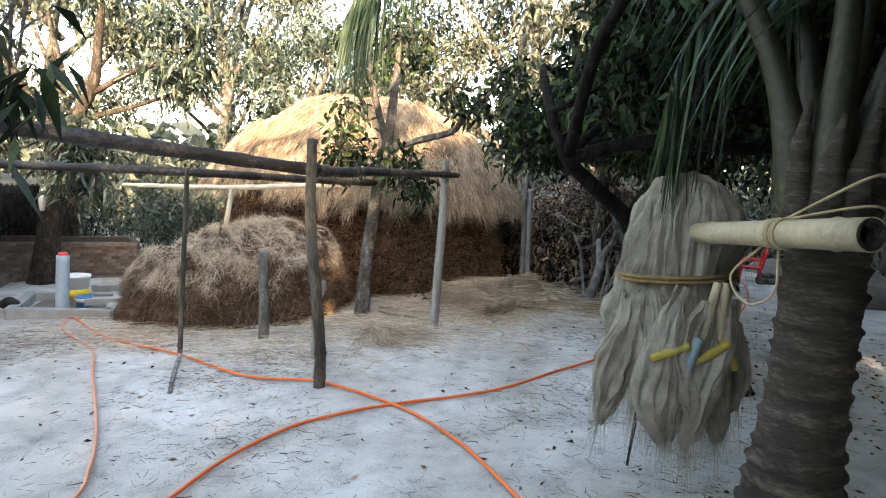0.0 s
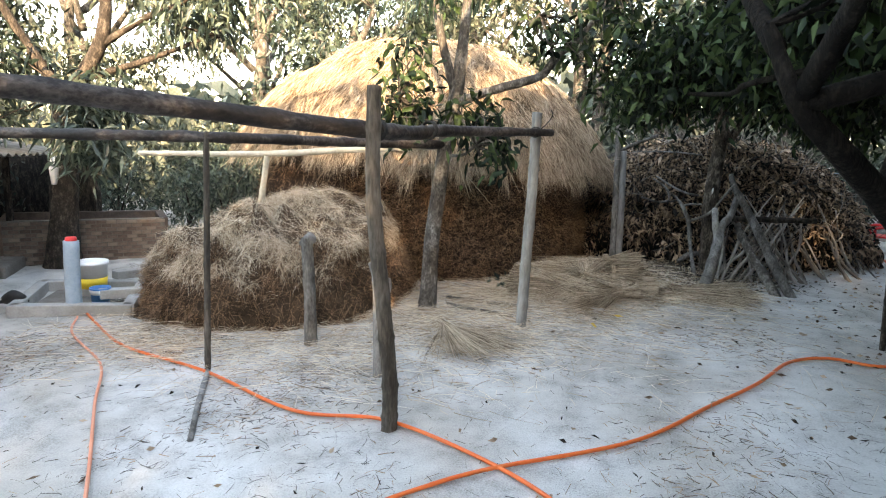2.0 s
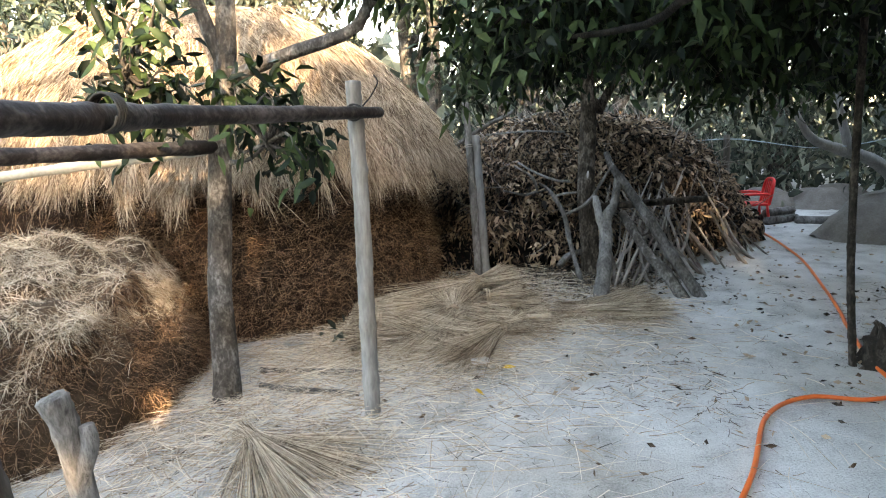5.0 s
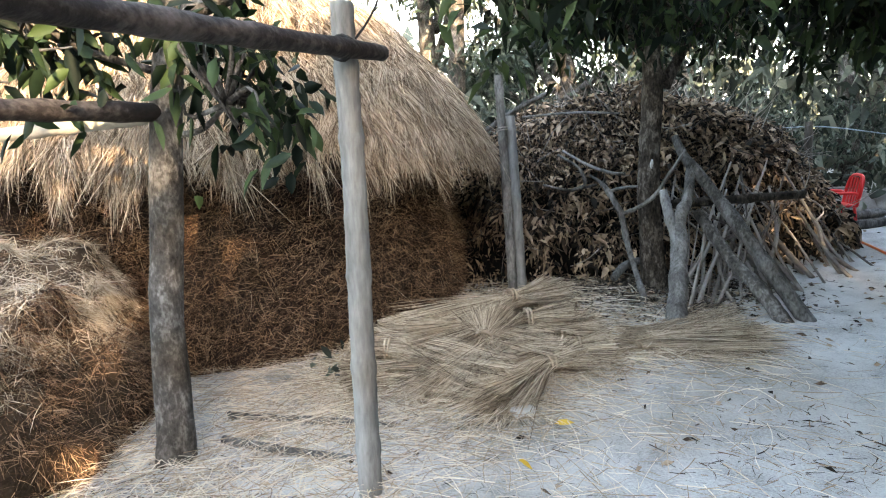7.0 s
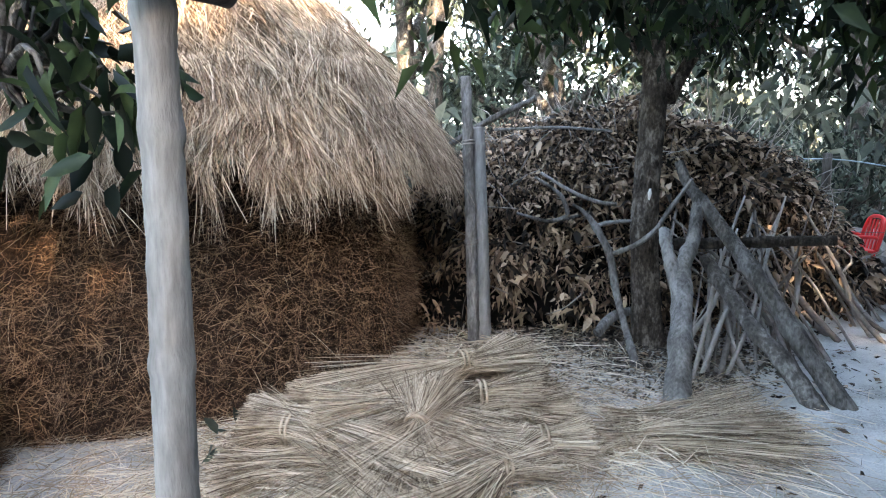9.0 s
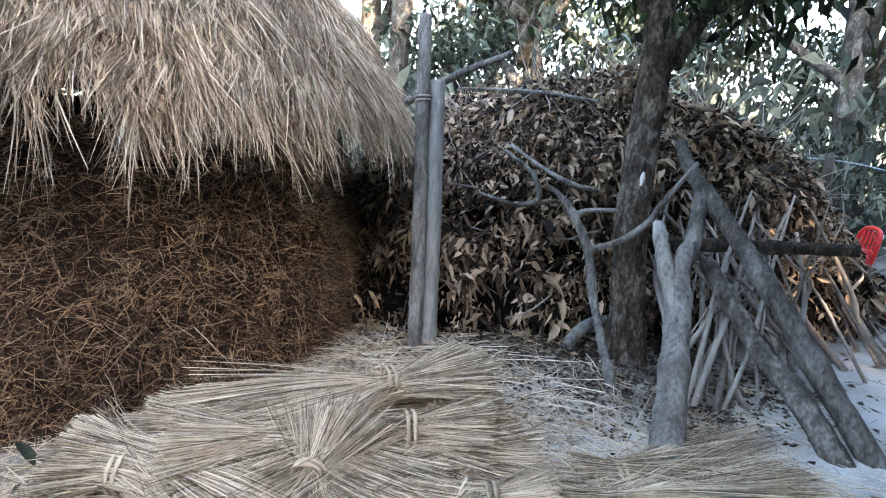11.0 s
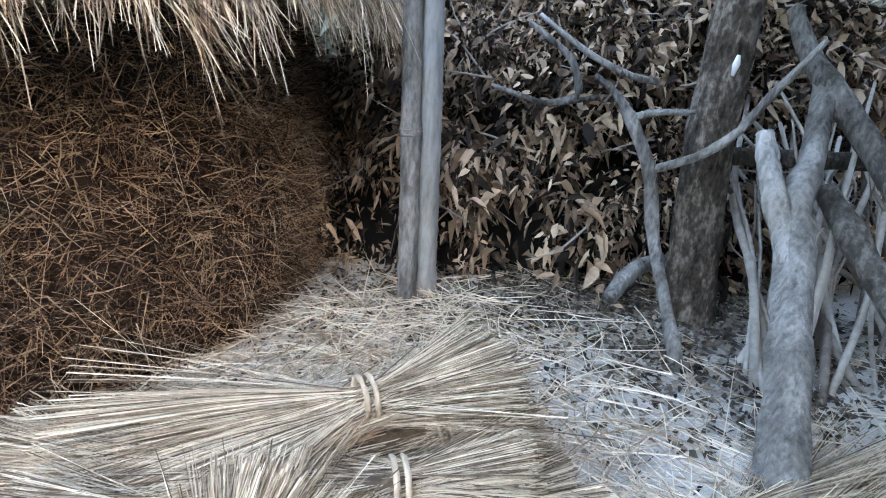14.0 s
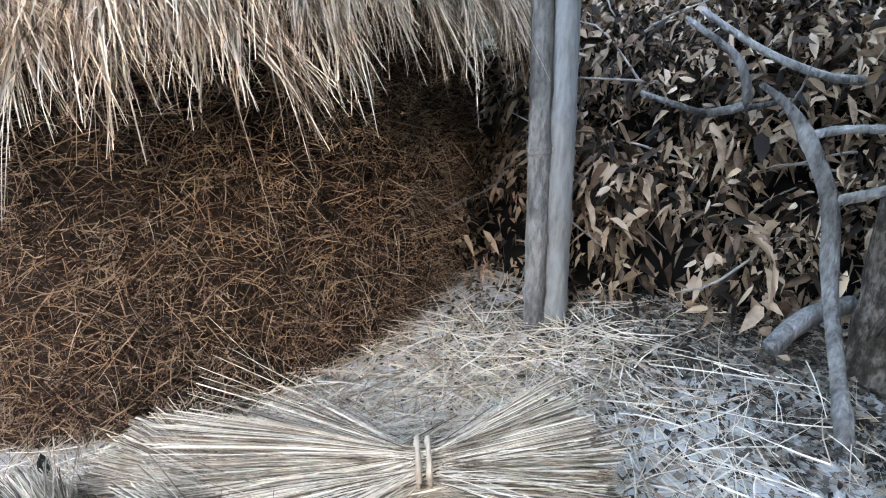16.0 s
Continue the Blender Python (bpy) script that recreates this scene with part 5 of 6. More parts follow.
# ---- well ----
def box_bm(size, bevel=0.01, at=(0, 0, 0), rot=0.0, tilt=0.0):
    bm = bmesh.new()
    bmesh.ops.create_cube(bm, size=1)
    bmesh.ops.scale(bm, vec=size, verts=bm.verts)
    bmesh.ops.bevel(bm, geom=bm.edges[:] + bm.verts[:], offset=bevel, segments=2, affect="EDGES", profile=0.6)
    bmesh.ops.transform(bm, matrix=pose(*at, 0, math.degrees(tilt), math.degrees(rot)), verts=bm.verts)
    return bm


def lathe(profile, at, sides=24):
    """Turned shape from (radius, height) pairs."""
    pr = np.asarray(profile, float)
    a = np.linspace(0, 2 * np.pi, sides, endpoint=False)
    v = np.stack([np.column_stack([r * np.cos(a), r * np.sin(a), np.full(sides, z)]) for r, z in pr]).reshape(-1, 3) + np.asarray(at)
    i, j = np.meshgrid(np.arange(len(pr) - 1), np.arange(sides), indexing="ij")
    k = (j + 1) % sides
    return mesh_np("lathe", v, np.stack([i * sides + j, i * sides + k, (i + 1) * sides + k, (i + 1) * sides + j], -1).reshape(-1, 4))


def build_well():
    A, B, C, D = (np.array(p) for p in ((-5.24, 5.45), (-4.25, 5.85), (-4.75, 6.75), (-5.75, 6.35)))
    z = gz(-5, 6)
    w = thing("well_kerb", (-5, 6.1, z), "low square concrete kerb round the well head", "well")
    for p, q in ((A, B), (B, C), (C, D), (D, A)):
        m, d = (p + q) / 2, q - p
        part("kerb_slab", box_bm((np.linalg.norm(d) + 0.08, 0.12, 0.14), 0.015, (m[0], m[1], z + 0.05), math.atan2(d[1], d[0])), M["concrete"], w)
    m = (A + B + C + D) / 4
    part("wet_floor", box_bm((0.85, 0.85, 0.06), 0.01, (m[0], m[1], z), math.atan2(0.4, 0.99)), M["soil"], w)
    for x, y, L, rot in ((-4.52, 6.18, 0.55, 0.9), (-4.45, 6.75, 0.5, 1.0), (-5.05, 6.95, 0.45, 1.25)):
        tagged(part("concrete_slab", box_bm((L, 0.13, 0.1), 0.012, (x, y, gz(x, y) + 0.12), rot, 0.06), M["concrete"]), "loose broken concrete slab by the well", "slab", "slabs by the well")
    t = thing("standpipe", (-4.78, 5.72, z), "thick pale blue pipe standing at the well", "pipe")
    part("pipe_body", tube([(-4.78, 5.72, z - 0.02), (-4.78, 5.72, 0.2), (-4.77, 5.72, 0.57)], [0.075, 0.074, 0.073], n=10, sides=24), M["pipe"], t)
    part("cap", lathe([(0.0, 0.035), (0.05, 0.035), (0.055, 0.0)], (-4.77, 5.72, 0.575)), M["red_plastic"], t, "red cap")
    b = thing("bucket", (-5.05, 6.30, z), "white plastic bucket standing in the well kerb", "bucket")
    zb = z + 0.02
    part("bucket_body", lathe([(0.0, 0), (0.13, 0), (0.16, 0.36), (0.172, 0.37), (0.172, 0.40), (0.155, 0.40), (0.15, 0.36), (0.12, 0.02), (0, 0.02)], (-5.05, 6.3, zb)), M["white_plastic"], b)
    part("label_band", lathe([(0.141, 0.1), (0.143, 0.1), (0.152, 0.22), (0.150, 0.22)], (-5.05, 6.3, zb)), M["yellow_plastic"], b, "yellow printed band")
    p = thing("pail", (-4.72, 6.02, z), "small blue and white paint pail by the standpipe", "pail")
    part("pail_body", lathe([(0, 0), (0.085, 0), (0.1, 0.17), (0.106, 0.175), (0.106, 0.19), (0.095, 0.19), (0.08, 0.01), (0, 0.01)], (-4.72, 6.02, zb)), M["blue_plastic"], p)
    part("rim_band", lathe([(0.098, 0.12), (0.100, 0.12), (0.106, 0.172), (0.104, 0.172)], (-4.72, 6.02, zb)), M["white_plastic"], p, "white rim band")
    s = thing("shoe", (-5.42, 5.62, z), "worn black rubber shoe on the kerb", "shoe")
    part("upper", tube([(-5.5, 5.6, z + 0.1), (-5.42, 5.63, z + 0.14), (-5.32, 5.66, z + 0.12)], [0.05, 0.07, 0.035], n=12, sides=12), M["black_rubber"], s)
    part("sole", box_bm((0.26, 0.09, 0.03), 0.012, (-5.42, 5.63, z + 0.085), 0.3), M["black_rubber"], s)


before_well = set(scene.objects)
build_well()
for o in scene.objects:
    if o not in before_well and not o.parent:
        o.location += Vector((0.2, 0.05, 0.0))


def build_mud_house():
    h = thing("mud_house", (-6.4, 5.9, -0.2), "low mud-walled house with a corrugated tin roof", "house")
    P = [np.array(p) for p in ((-4.9, 3.6), (-5.86, 5.4), (-6.62, 6.75))]
    vs, qs = [], []
    rows = 14
    pts = spline([(*p, 0) for p in P], 40)[:, :2]
    d = unit(np.gradient(pts, axis=0))
    out = np.column_stack([d[:, 1], -d[:, 0]])
    out *= -np.sign(out[:, :1] * -1)
    for u in np.linspace(0, 1, rows):
        o = 0.10 * (1 - u) ** 2
        vs.append(np.column_stack([pts + out * o, ground_z(pts[:, 0], pts[:, 1]) - 0.03 + u * 1.56]))
    for u in (1, 0):
        vs.append(np.column_stack([pts - out * 0.25, ground_z(pts[:, 0], pts[:, 1]) - 0.03 + u * 1.56]))
    v = np.stack(vs)
    n, m = v.shape[:2]
    v = v.reshape(-1, 3)
    v += np.stack([vnoise(v, 2.0, 2), vnoise(v, 2.0, 6), v[:, 0] * 0], 1) * 0.03
    i, j = np.meshgrid(np.arange(n), np.arange(m - 1), indexing="ij")
    k = (i + 1) % n
    q = np.stack([i * m + j, i * m + j + 1, k * m + j + 1, k * m + j], -1).reshape(-1, 4)
    part("wall", mesh_np("mud", v, q), M["mud"], h, "cracked brown mud wall")
    # roof sheet with its waves
    us, ws = np.linspace(0, 1, 120), np.linspace(0, 1, 8)
    a, b = np.array([-4.55, 3.5]), np.array([-7.15, 8.75])
    along, back = b - a, np.array([-2.4, -1.3])
    U, W = np.meshgrid(us, ws, indexing="ij")
    X = a[0] + along[0] * U + back[0] * W
    Y = a[1] + along[1] * U + back[1] * W
    Z = 1.42 - 0.12 * U + W * 0.45 + 0.02 * np.sin(U * 52 * np.pi)
    top = np.stack([X, Y, Z], -1).reshape(-1, 3)
    low = top - [0, 0, 0.012]
    n, m = U.shape
    i, j = np.meshgrid(np.arange(n - 1), np.arange(m - 1), indexing="ij")
    q = np.stack([i * m + j, (i + 1) * m + j, (i + 1) * m + j + 1, i * m + j + 1], -1).reshape(-1, 4)
    e = np.arange(n - 1) * m
    rim = np.stack([e, e + m, e + m + n * m, e + n * m], -1)
    part("roof", mesh_np("roof", np.vstack([top, low]), np.vstack([q, q[:, ::-1] + n * m, rim])), M["tin"], h, "rusty corrugated tin sheet")
    for x, y in ((-6.9, 7.3), (-7.35, 7.75), (-6.72, 7.95)):
        part("porch_post", tube([(x, y, -0.25), (x, y, 0.6), (x, y, 1.35)], [0.04, 0.038, 0.036], n=10, sides=10, rough=0.05), M["dark_bark"], h, "rough dark post")
    # Added walls; the porch's shaded inside is put into their near-black colour.
    part("porch_wall", box_bm((2.2, 0.12, 1.7), 0.02, (-7.75, 8.75, 0.5), -0.1), M["dark_bark"], h, "porch end wall, coloured near black for the shade inside")
    part("back_wall", box_bm((0.15, 3.6, 1.9), 0.02, (-8.5, 7.0, 0.6), 0.5), M["dark_bark"], h, "porch back wall, coloured near black for the shade inside")
    part("bench", box_bm((0.4, 1.0, 0.06), 0.015, (-7.6, 7.2, 0.25), 0.5), M["dark_bark"], h, "dark shelf in the porch")
    part("plinth", box_bm((0.35, 0.9, 0.16), 0.03, (-6.75, 7.0, -0.13), 0.5), M["soil"], h, "earth step")


build_mud_house()


def build_tank():
    a, b = np.array([-6.95, 7.22]), np.array([-5.45, 8.5])
    d = unit(b - a)
    nrm = np.array([-d[1], d[0]])
    L, z0, H = float(np.linalg.norm(b - a)), -0.24, 0.66
    ang = math.degrees(math.atan2(d[1], d[0]))
    t = thing("brick_tank", (*((a + b) / 2), z0), "old low brick tank wall with worn bricks", "tank")
    m0 = (a + b) / 2
    part("mortar_front", box_bm((L, 0.10, H), 0.005, (m0[0], m0[1], z0 + H / 2), radians(ang)), M["mortar"], t, "dark mortar")
    for k, s in ((0, a), (1, b)):
        c = s + nrm * 0.45
        part("side_wall", box_bm((0.9, 0.11, H), 0.01, (c[0], c[1], z0 + H / 2), radians(ang + 90)), M["brick"], t)
    c = m0 + nrm * 0.9
    part("back_wall", box_bm((L, 0.11, H), 0.01, (c[0], c[1], z0 + H / 2), radians(ang)), M["brick"], t)
    bm = box_bm((0.118, 0.035, 0.044), 0.005)
    me = bpy.data.meshes.new("brick")
    bm.to_mesh(me)
    bm.free()
    me.materials.append(M["brick"])
    rows, cols = 12, int(L / 0.128)
    for r in range(rows):
        for c in range(cols):
            s = (c + 0.5 + 0.5 * (r % 2)) * 0.128
            if s > L - 0.05:
                continue
            p = a + d * s - nrm * (0.045 + RNG.uniform(0, 0.006))
            ob = new("brick", me)
            ob.parent = t
            ob.matrix_basis = Matrix.Translation((-t.location[0], -t.location[1], -t.location[2])) @ pose(p[0], p[1], z0 + 0.03 + r * 0.054, 0, RNG.normal(0, 0.6), ang + RNG.normal(0, 0.8))


build_tank()


# ---- coconut palm, bamboo arm and net ----
PALM = np.array([2.24, 1.98])


def frond(parent, pts, n, leaf_len, hang, name="frond", seed=0, mat="palm_leaf", spread=1.0):
    rng = np.random.default_rng(seed)
    f = part(name, tube(pts, [0.035, 0.022, 0.008], n=24, sides=8), M["palm_green"], parent)
    c = spline(pts, n)
    d = unit(np.gradient(c, axis=0))
    side = unit(np.cross(d, [0, 0, 1.0]))
    arr_p, arr_w = [], []
    for sgn in (-1, 1):
        arr_p.append(c)
        arr_w.append(side * sgn * spread + d * 0.5 + np.array([0, 0, -hang]) + rng.normal(0, 0.08, (n, 3)))
    p, w = np.vstack(arr_p), np.vstack(arr_w)
    share = np.tile(np.linspace(0, 1, n), 2)
    L = leaf_len * (0.55 + 0.9 * np.sin(np.pi * np.clip(share * 0.9 + 0.08, 0, 1))) * rng.uniform(0.85, 1.1, 2 * n)
    v, q, _ = strands(p, w, L, 0.032, droop=0.5, segs=5, curl=0.06, rng=rng, tip=0.1)
    part("leaflets", mesh_np("leaflets", v, q), M[mat], f, "long narrow green leaflets", "stuff")


def build_palm():
    z = gz(*PALM)
    t = thing("coconut_palm", (*PALM, z), "young coconut palm with a ringed grey trunk", "palm tree")
    n, sides = 150, 28
    s = np.linspace(0, 1, n)
    zz = z - 0.1 + s * 1.95
    r = 0.215 - 0.05 * np.minimum(1, s * 2.2) + 0.10 * np.exp(-s * 9) + 0.026 * ((s * 17 + 0.2 * np.sin(s * 23)) % 1.0) ** 4
    lean = np.column_stack([PALM[0] + 0.03 * np.sin(s * 2), PALM[1] + 0.0 * s, zz])
    a = np.linspace(0, 2 * np.pi, sides, endpoint=False)
    wob = 1 + 0.02 * np.sin(a * 3 + 1)[None] + RNG.normal(0, 0.008, (n, sides))
    v = lean[:, None] + np.stack([np.cos(a)[None] * r[:, None] * wob, np.sin(a)[None] * r[:, None] * wob, 0.012 * np.sin(a * 2)[None] * np.ones((n, 1))], -1)
    i, j = np.meshgrid(np.arange(n - 1), np.arange(sides), indexing="ij")
    k = (j + 1) % sides
    part("trunk", mesh_np("palm_trunk", v, np.stack([i * sides + j, i * sides + k, (i + 1) * sides + k, (i + 1) * sides + j], -1).reshape(-1, 4)), M["palm_bark"], t)
    top = np.array([*PALM, 1.80])
    for k, (dx, dy, up) in enumerate(((-0.55, 0.15, 1.2), (-0.2, -0.35, 1.5), (0.35, -0.2, 1.4), (0.3, 0.4, 1.4), (-0.1, 0.5, 1.3))):
        e = top + np.array([dx, dy, up])
        m = top + np.array([dx * 0.45, dy * 0.45, up * 0.45])
        part("leaf_base", tube([top + np.array([dx, dy, 0]) * 0.16 - [0, 0, 0.12], m, e], [0.10, 0.055, 0.035], n=16, sides=12), M["palm_green"], t, "thick green leaf stalk")
    for k in range(9):
        a = k * 0.7
        b = top + np.array([math.cos(a) * 0.13, math.sin(a) * 0.13, -0.15 + 0.03 * (k % 3)])
        part("leaf_sheath", tube([b, b + [math.cos(a) * 0.05, math.sin(a) * 0.05, 0.25], b + [math.cos(a + .5) * 0.07, math.sin(a + .5) * 0.07, 0.5]], [0.07, 0.05, 0.012], n=12, sides=9, rough=0.12, seed=k), M["palm_bark"], t, "torn brown fibrous sheath")
    frond(t, [top + [-0.2, 0.1, 0.9], np.array([1.5, 3.0, 4.0]), np.array((-0.0, 4.2, 4.19)), np.array((-0.28, 4.2, 3.82)), np.array((-0.51, 4.2, 3.45)), np.array((-0.68, 4.2, 3.07))], 130, 0.62, 1.4, seed=1, spread=0.75)
    # Darker leaf colour here, standing for the shade this frond hangs in.
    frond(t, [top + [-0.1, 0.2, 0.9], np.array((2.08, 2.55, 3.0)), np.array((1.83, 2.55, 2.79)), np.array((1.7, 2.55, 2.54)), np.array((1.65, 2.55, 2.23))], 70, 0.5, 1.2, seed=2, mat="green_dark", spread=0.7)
    frond(t, [top + [0.2, -0.1, 0.9], top + [1.0, -0.2, 1.9], top + [2.0, -0.3, 1.7]], 36, 0.6, 0.6, seed=4)
    frond(t, [top + [-0.1, -0.2, 0.9], top + [-0.7, -1.0, 2.0], top + [-1.3, -1.9, 1.9]], 36, 0.6, 0.6, seed=5)


build_palm()
ARM0, ARM1 = np.array([2.08, 1.33, 1.68]), np.array([1.80, 2.52, 1.58])
arm = thing("bamboo_pole", ARM0, "thick cut bamboo pole lashed to the palm trunk", "bamboo pole")
d = unit(ARM1 - ARM0)
s1 = unit(np.cross(d, [0, 0, 1.0]))
s2 = np.cross(s1, d)
prof = [(0.0, 0.058), (0.0, 0.062), (0.14, 0.060), (0.15, 0.066), (0.16, 0.060), (0.52, 0.058), (0.53, 0.064), (0.54, 0.057), (0.95, 0.054), (0.96, 0.06), (0.97, 0.053), (1.25, 0.05)]
inner = [(0.0, 0.058), (0.0, 0.043), (0.12, 0.04), (0.121, 0.0)]


def turned(profile, sides=24):
    a = np.linspace(0, 2 * np.pi, sides, endpoint=False)
    v = np.stack([ARM0 + d * h + r * (np.cos(a)[:, None] * s1 + np.sin(a)[:, None] * s2) for h, r in profile]).reshape(-1, 3)
    n = len(profile)
    i, j = np.meshgrid(np.arange(n - 1), np.arange(sides), indexing="ij")
    k = (j + 1) % sides
    return mesh_np("turned", v, np.stack([i * sides + j, i * sides + k, (i + 1) * sides + k, (i + 1) * sides + j], -1).reshape(-1, 4))


part("culm", turned(prof), M["bamboo"], arm)
# Dark lining puts the shade inside the culm into its colour.
part("hollow", turned(inner), M["dark_bark"], arm, "hollow cut end, its inner shade put into a dark colour")
for o in (0.42, 0.46):
    aa = np.linspace(0, 4 * np.pi, 30)
    pts = ARM0 + d * o + 0.064 * (np.cos(aa)[:, None] * s1 + np.sin(aa)[:, None] * s2) + d * np.linspace(0, 0.03, 30)[:, None]
    part("lashing", tube(pts, [0.006, 0.006], n=30, sides=6), M["rope"], arm)
part("cord", tube([ARM0 + d * 0.44 + [0, 0, 0.06], ARM0 + [0.18, 0.35, 0.22], np.array([2.42, 1.85, 1.86])], [0.007, 0.007], n=14, sides=6), M["rope"], arm, "pale cord tied round the palm")
part("cord", tube([ARM0 + d * 0.44 + [0, 0, 0.06], ARM0 + [0.16, 0.3, 0.10], np.array([2.44, 1.83, 1.72])], [0.006, 0.006], n=14, sides=6), M["rope"], arm, "pale cord tied round the palm")
part("cord_loop", tube([ARM0 + d * 0.46 - [0, 0, 0.06], ARM0 + d * 0.5 + [0.03, 0, -0.25], ARM0 + d * 0.62 + [0, 0, -0.32], ARM0 + d * 0.7 + [-0.04, 0, -0.2], ARM0 + d * 0.56 - [0, 0, 0.05]], [0.006, 0.006], n=30, sides=6), M["rope"], arm, "hanging loop of pale cord")


def build_net():
    c = np.array([1.83, 2.58])
    t = thing("fishing_net", (*c, 1.5), "bundled cream fishing net hung on the bamboo pole", "net")
    rng = np.random.default_rng(3)

    def body(u, a):
        z = 1.92 - u * 1.28
        w = np.interp(u, [0, 0.06, 0.15, 0.3, 0.44, 0.5, 0.65, 0.8, 0.92, 1], [0.02, 0.16, 0.25, 0.29, 0.27, 0.27, 0.32, 0.28, 0.18, 0.1])
        fold = 1 + 0.05 * np.sin(a * 9 + 0.6 * math.sin(u * 5)) + 0.05 * np.sin(a * 23 + u) + 0.035 * np.sin(a * 41 + 0.5 * math.sin(u * 9)) + 0.025 * np.sin(a * 67) + 0.08 * np.sin(a * 3 + u * 2) * u
        return np.column_stack([c[0] + np.cos(a) * w * fold * 1.05 - 0.1 * u, c[1] + np.sin(a) * w * fold * 0.75, np.full(len(a), z) + 0.03 * np.sin(a * 5) * u])
    v, q = shell(70, 320, body)
    v += np.stack([vnoise(v * [1, 1, 0.3], 7.0, s) for s in (1, 4, 8)], 1) * 0.04 + np.stack([vnoise(v * [1, 1, 0.2], 30.0, s) for s in (1, 4, 8)], 1) * 0.022
    part("bundle", mesh_np("net", v, q), M["net"], t, "folded cream netting")
    skins = [v]
    # loose hanging lobes
    for k, (dx, dy, L, w, top) in enumerate(((-0.30, -0.06, 0.55, 0.13, 1.35), (-0.34, -0.18, 0.75, 0.11, 1.25), (-0.10, -0.26, 0.85, 0.12, 1.3), (0.02, -0.28, 0.62, 0.10, 1.25), (0.14, -0.22, 0.7, 0.11, 1.2), (0.24, -0.08, 0.6, 0.1, 1.2), (-0.2, -0.22, 0.62, 0.1, 1.28), (0.08, -0.27, 0.8, 0.09, 1.26), (-0.04, -0.25, 0.7, 0.11, 1.2), (0.2, -0.16, 0.78, 0.09, 1.25))):
        def lobe(u, a, dx=dx, dy=dy, L=L, w=w, top=top, k=k):
            r = w * (math.sin(math.pi * min(1, 0.12 + u * 0.85)) ** 0.7) * (1 + 0.10 * np.sin(a * 5 + k + u) + 0.09 * np.sin(a * 13 + k) + 0.06 * np.sin(a * 27 + u))
            return np.column_stack([c[0] + dx + np.cos(a) * r + 0.05 * math.sin(u * 4 + k), c[1] + dy + np.sin(a) * r * 0.6, np.full(len(a), top - u * L) + 0.02 * np.sin(a * 3)])
        v, q = shell(30, 110, lobe)
        v += np.stack([vnoise(v * [1, 1, 0.3], 8.0, s) for s in (1, 4, 8)], 1) * 0.05 + np.stack([vnoise(v * [1, 1, 0.2], 30.0, s) for s in (1, 4, 8)], 1) * 0.022
        skins.append(v)
        part("net_fold", mesh_np("lobe", v, q), M["net"], t, "loose hanging fold of netting")
    # loose threads that hang off the folds
    pool = np.vstack(skins)
    pool = pool[rng.integers(0, len(pool), 5200)]
    out = unit((pool - np.array([*c, 1.2])) * [1, 1, 0])
    v, q, _ = strands(pool - out * 0.004, out * 0.10 + np.array([0, 0, -1.0]) + rng.normal(0, 0.14, (len(pool), 3)), rng.uniform(0.06, 0.26, len(pool)), rng.uniform(0.0015, 0.004, len(pool)), droop=0.2, segs=4, curl=0.12, rng=rng)
    part("thread_mass", mesh_np("threads", v, q), M["net"], t, "fine loose net threads", "stuff")
    aa = np.linspace(0, 2 * np.pi, 40)
    pts = np.column_stack([c[0] - 0.04 + 0.315 * np.cos(aa), c[1] + 0.25 * np.sin(aa), 1.33 + 0.03 * np.cos(aa) + 0 * aa])
    for dz in (0, 0.022):
        part("binding_rope", tube(pts + [0, 0, dz], [0.011, 0.011], n=60, sides=7), M["brown_rope"], t, "brown rope round the net")
    for k, (x, y, z, L, mt, tl) in enumerate(((1.93, 2.28, 0.98, 0.2, "float_yellow", 0.9), (1.83, 2.27, 0.95, 0.22, "float_blue", 0.2), (2.02, 2.30, 0.98, 0.18, "float_yellow", -0.5), (1.72, 2.26, 0.97, 0.2, "float_yellow", 1.1), (1.90, 2.28, 1.2, 0.3, "bamboo", 0.1), (1.96, 2.28, 1.2, 0.3, "bamboo", -0.05), (1.42, 2.42, 0.92, 0.16, "brick", 0.6))):
        w = np.array([math.sin(tl), -0.1, math.cos(tl)])
        b = np.array([x, y, z])
        part("float", tube([b - w * L / 2, b, b + w * L / 2], [0.022, 0.026, 0.022], n=9, sides=8), M[mt], t, "slim net float" if mt != "bamboo" else "split bamboo slat")
    part("tail_cord", tube([(1.62, 2.36, 0.75), (1.60, 2.36, 0.5), (1.58, 2.34, 0.30)], [0.012, 0.01, 0.006], n=12, sides=6), M["black_rubber"], t, "dark hanging cord")


build_net()

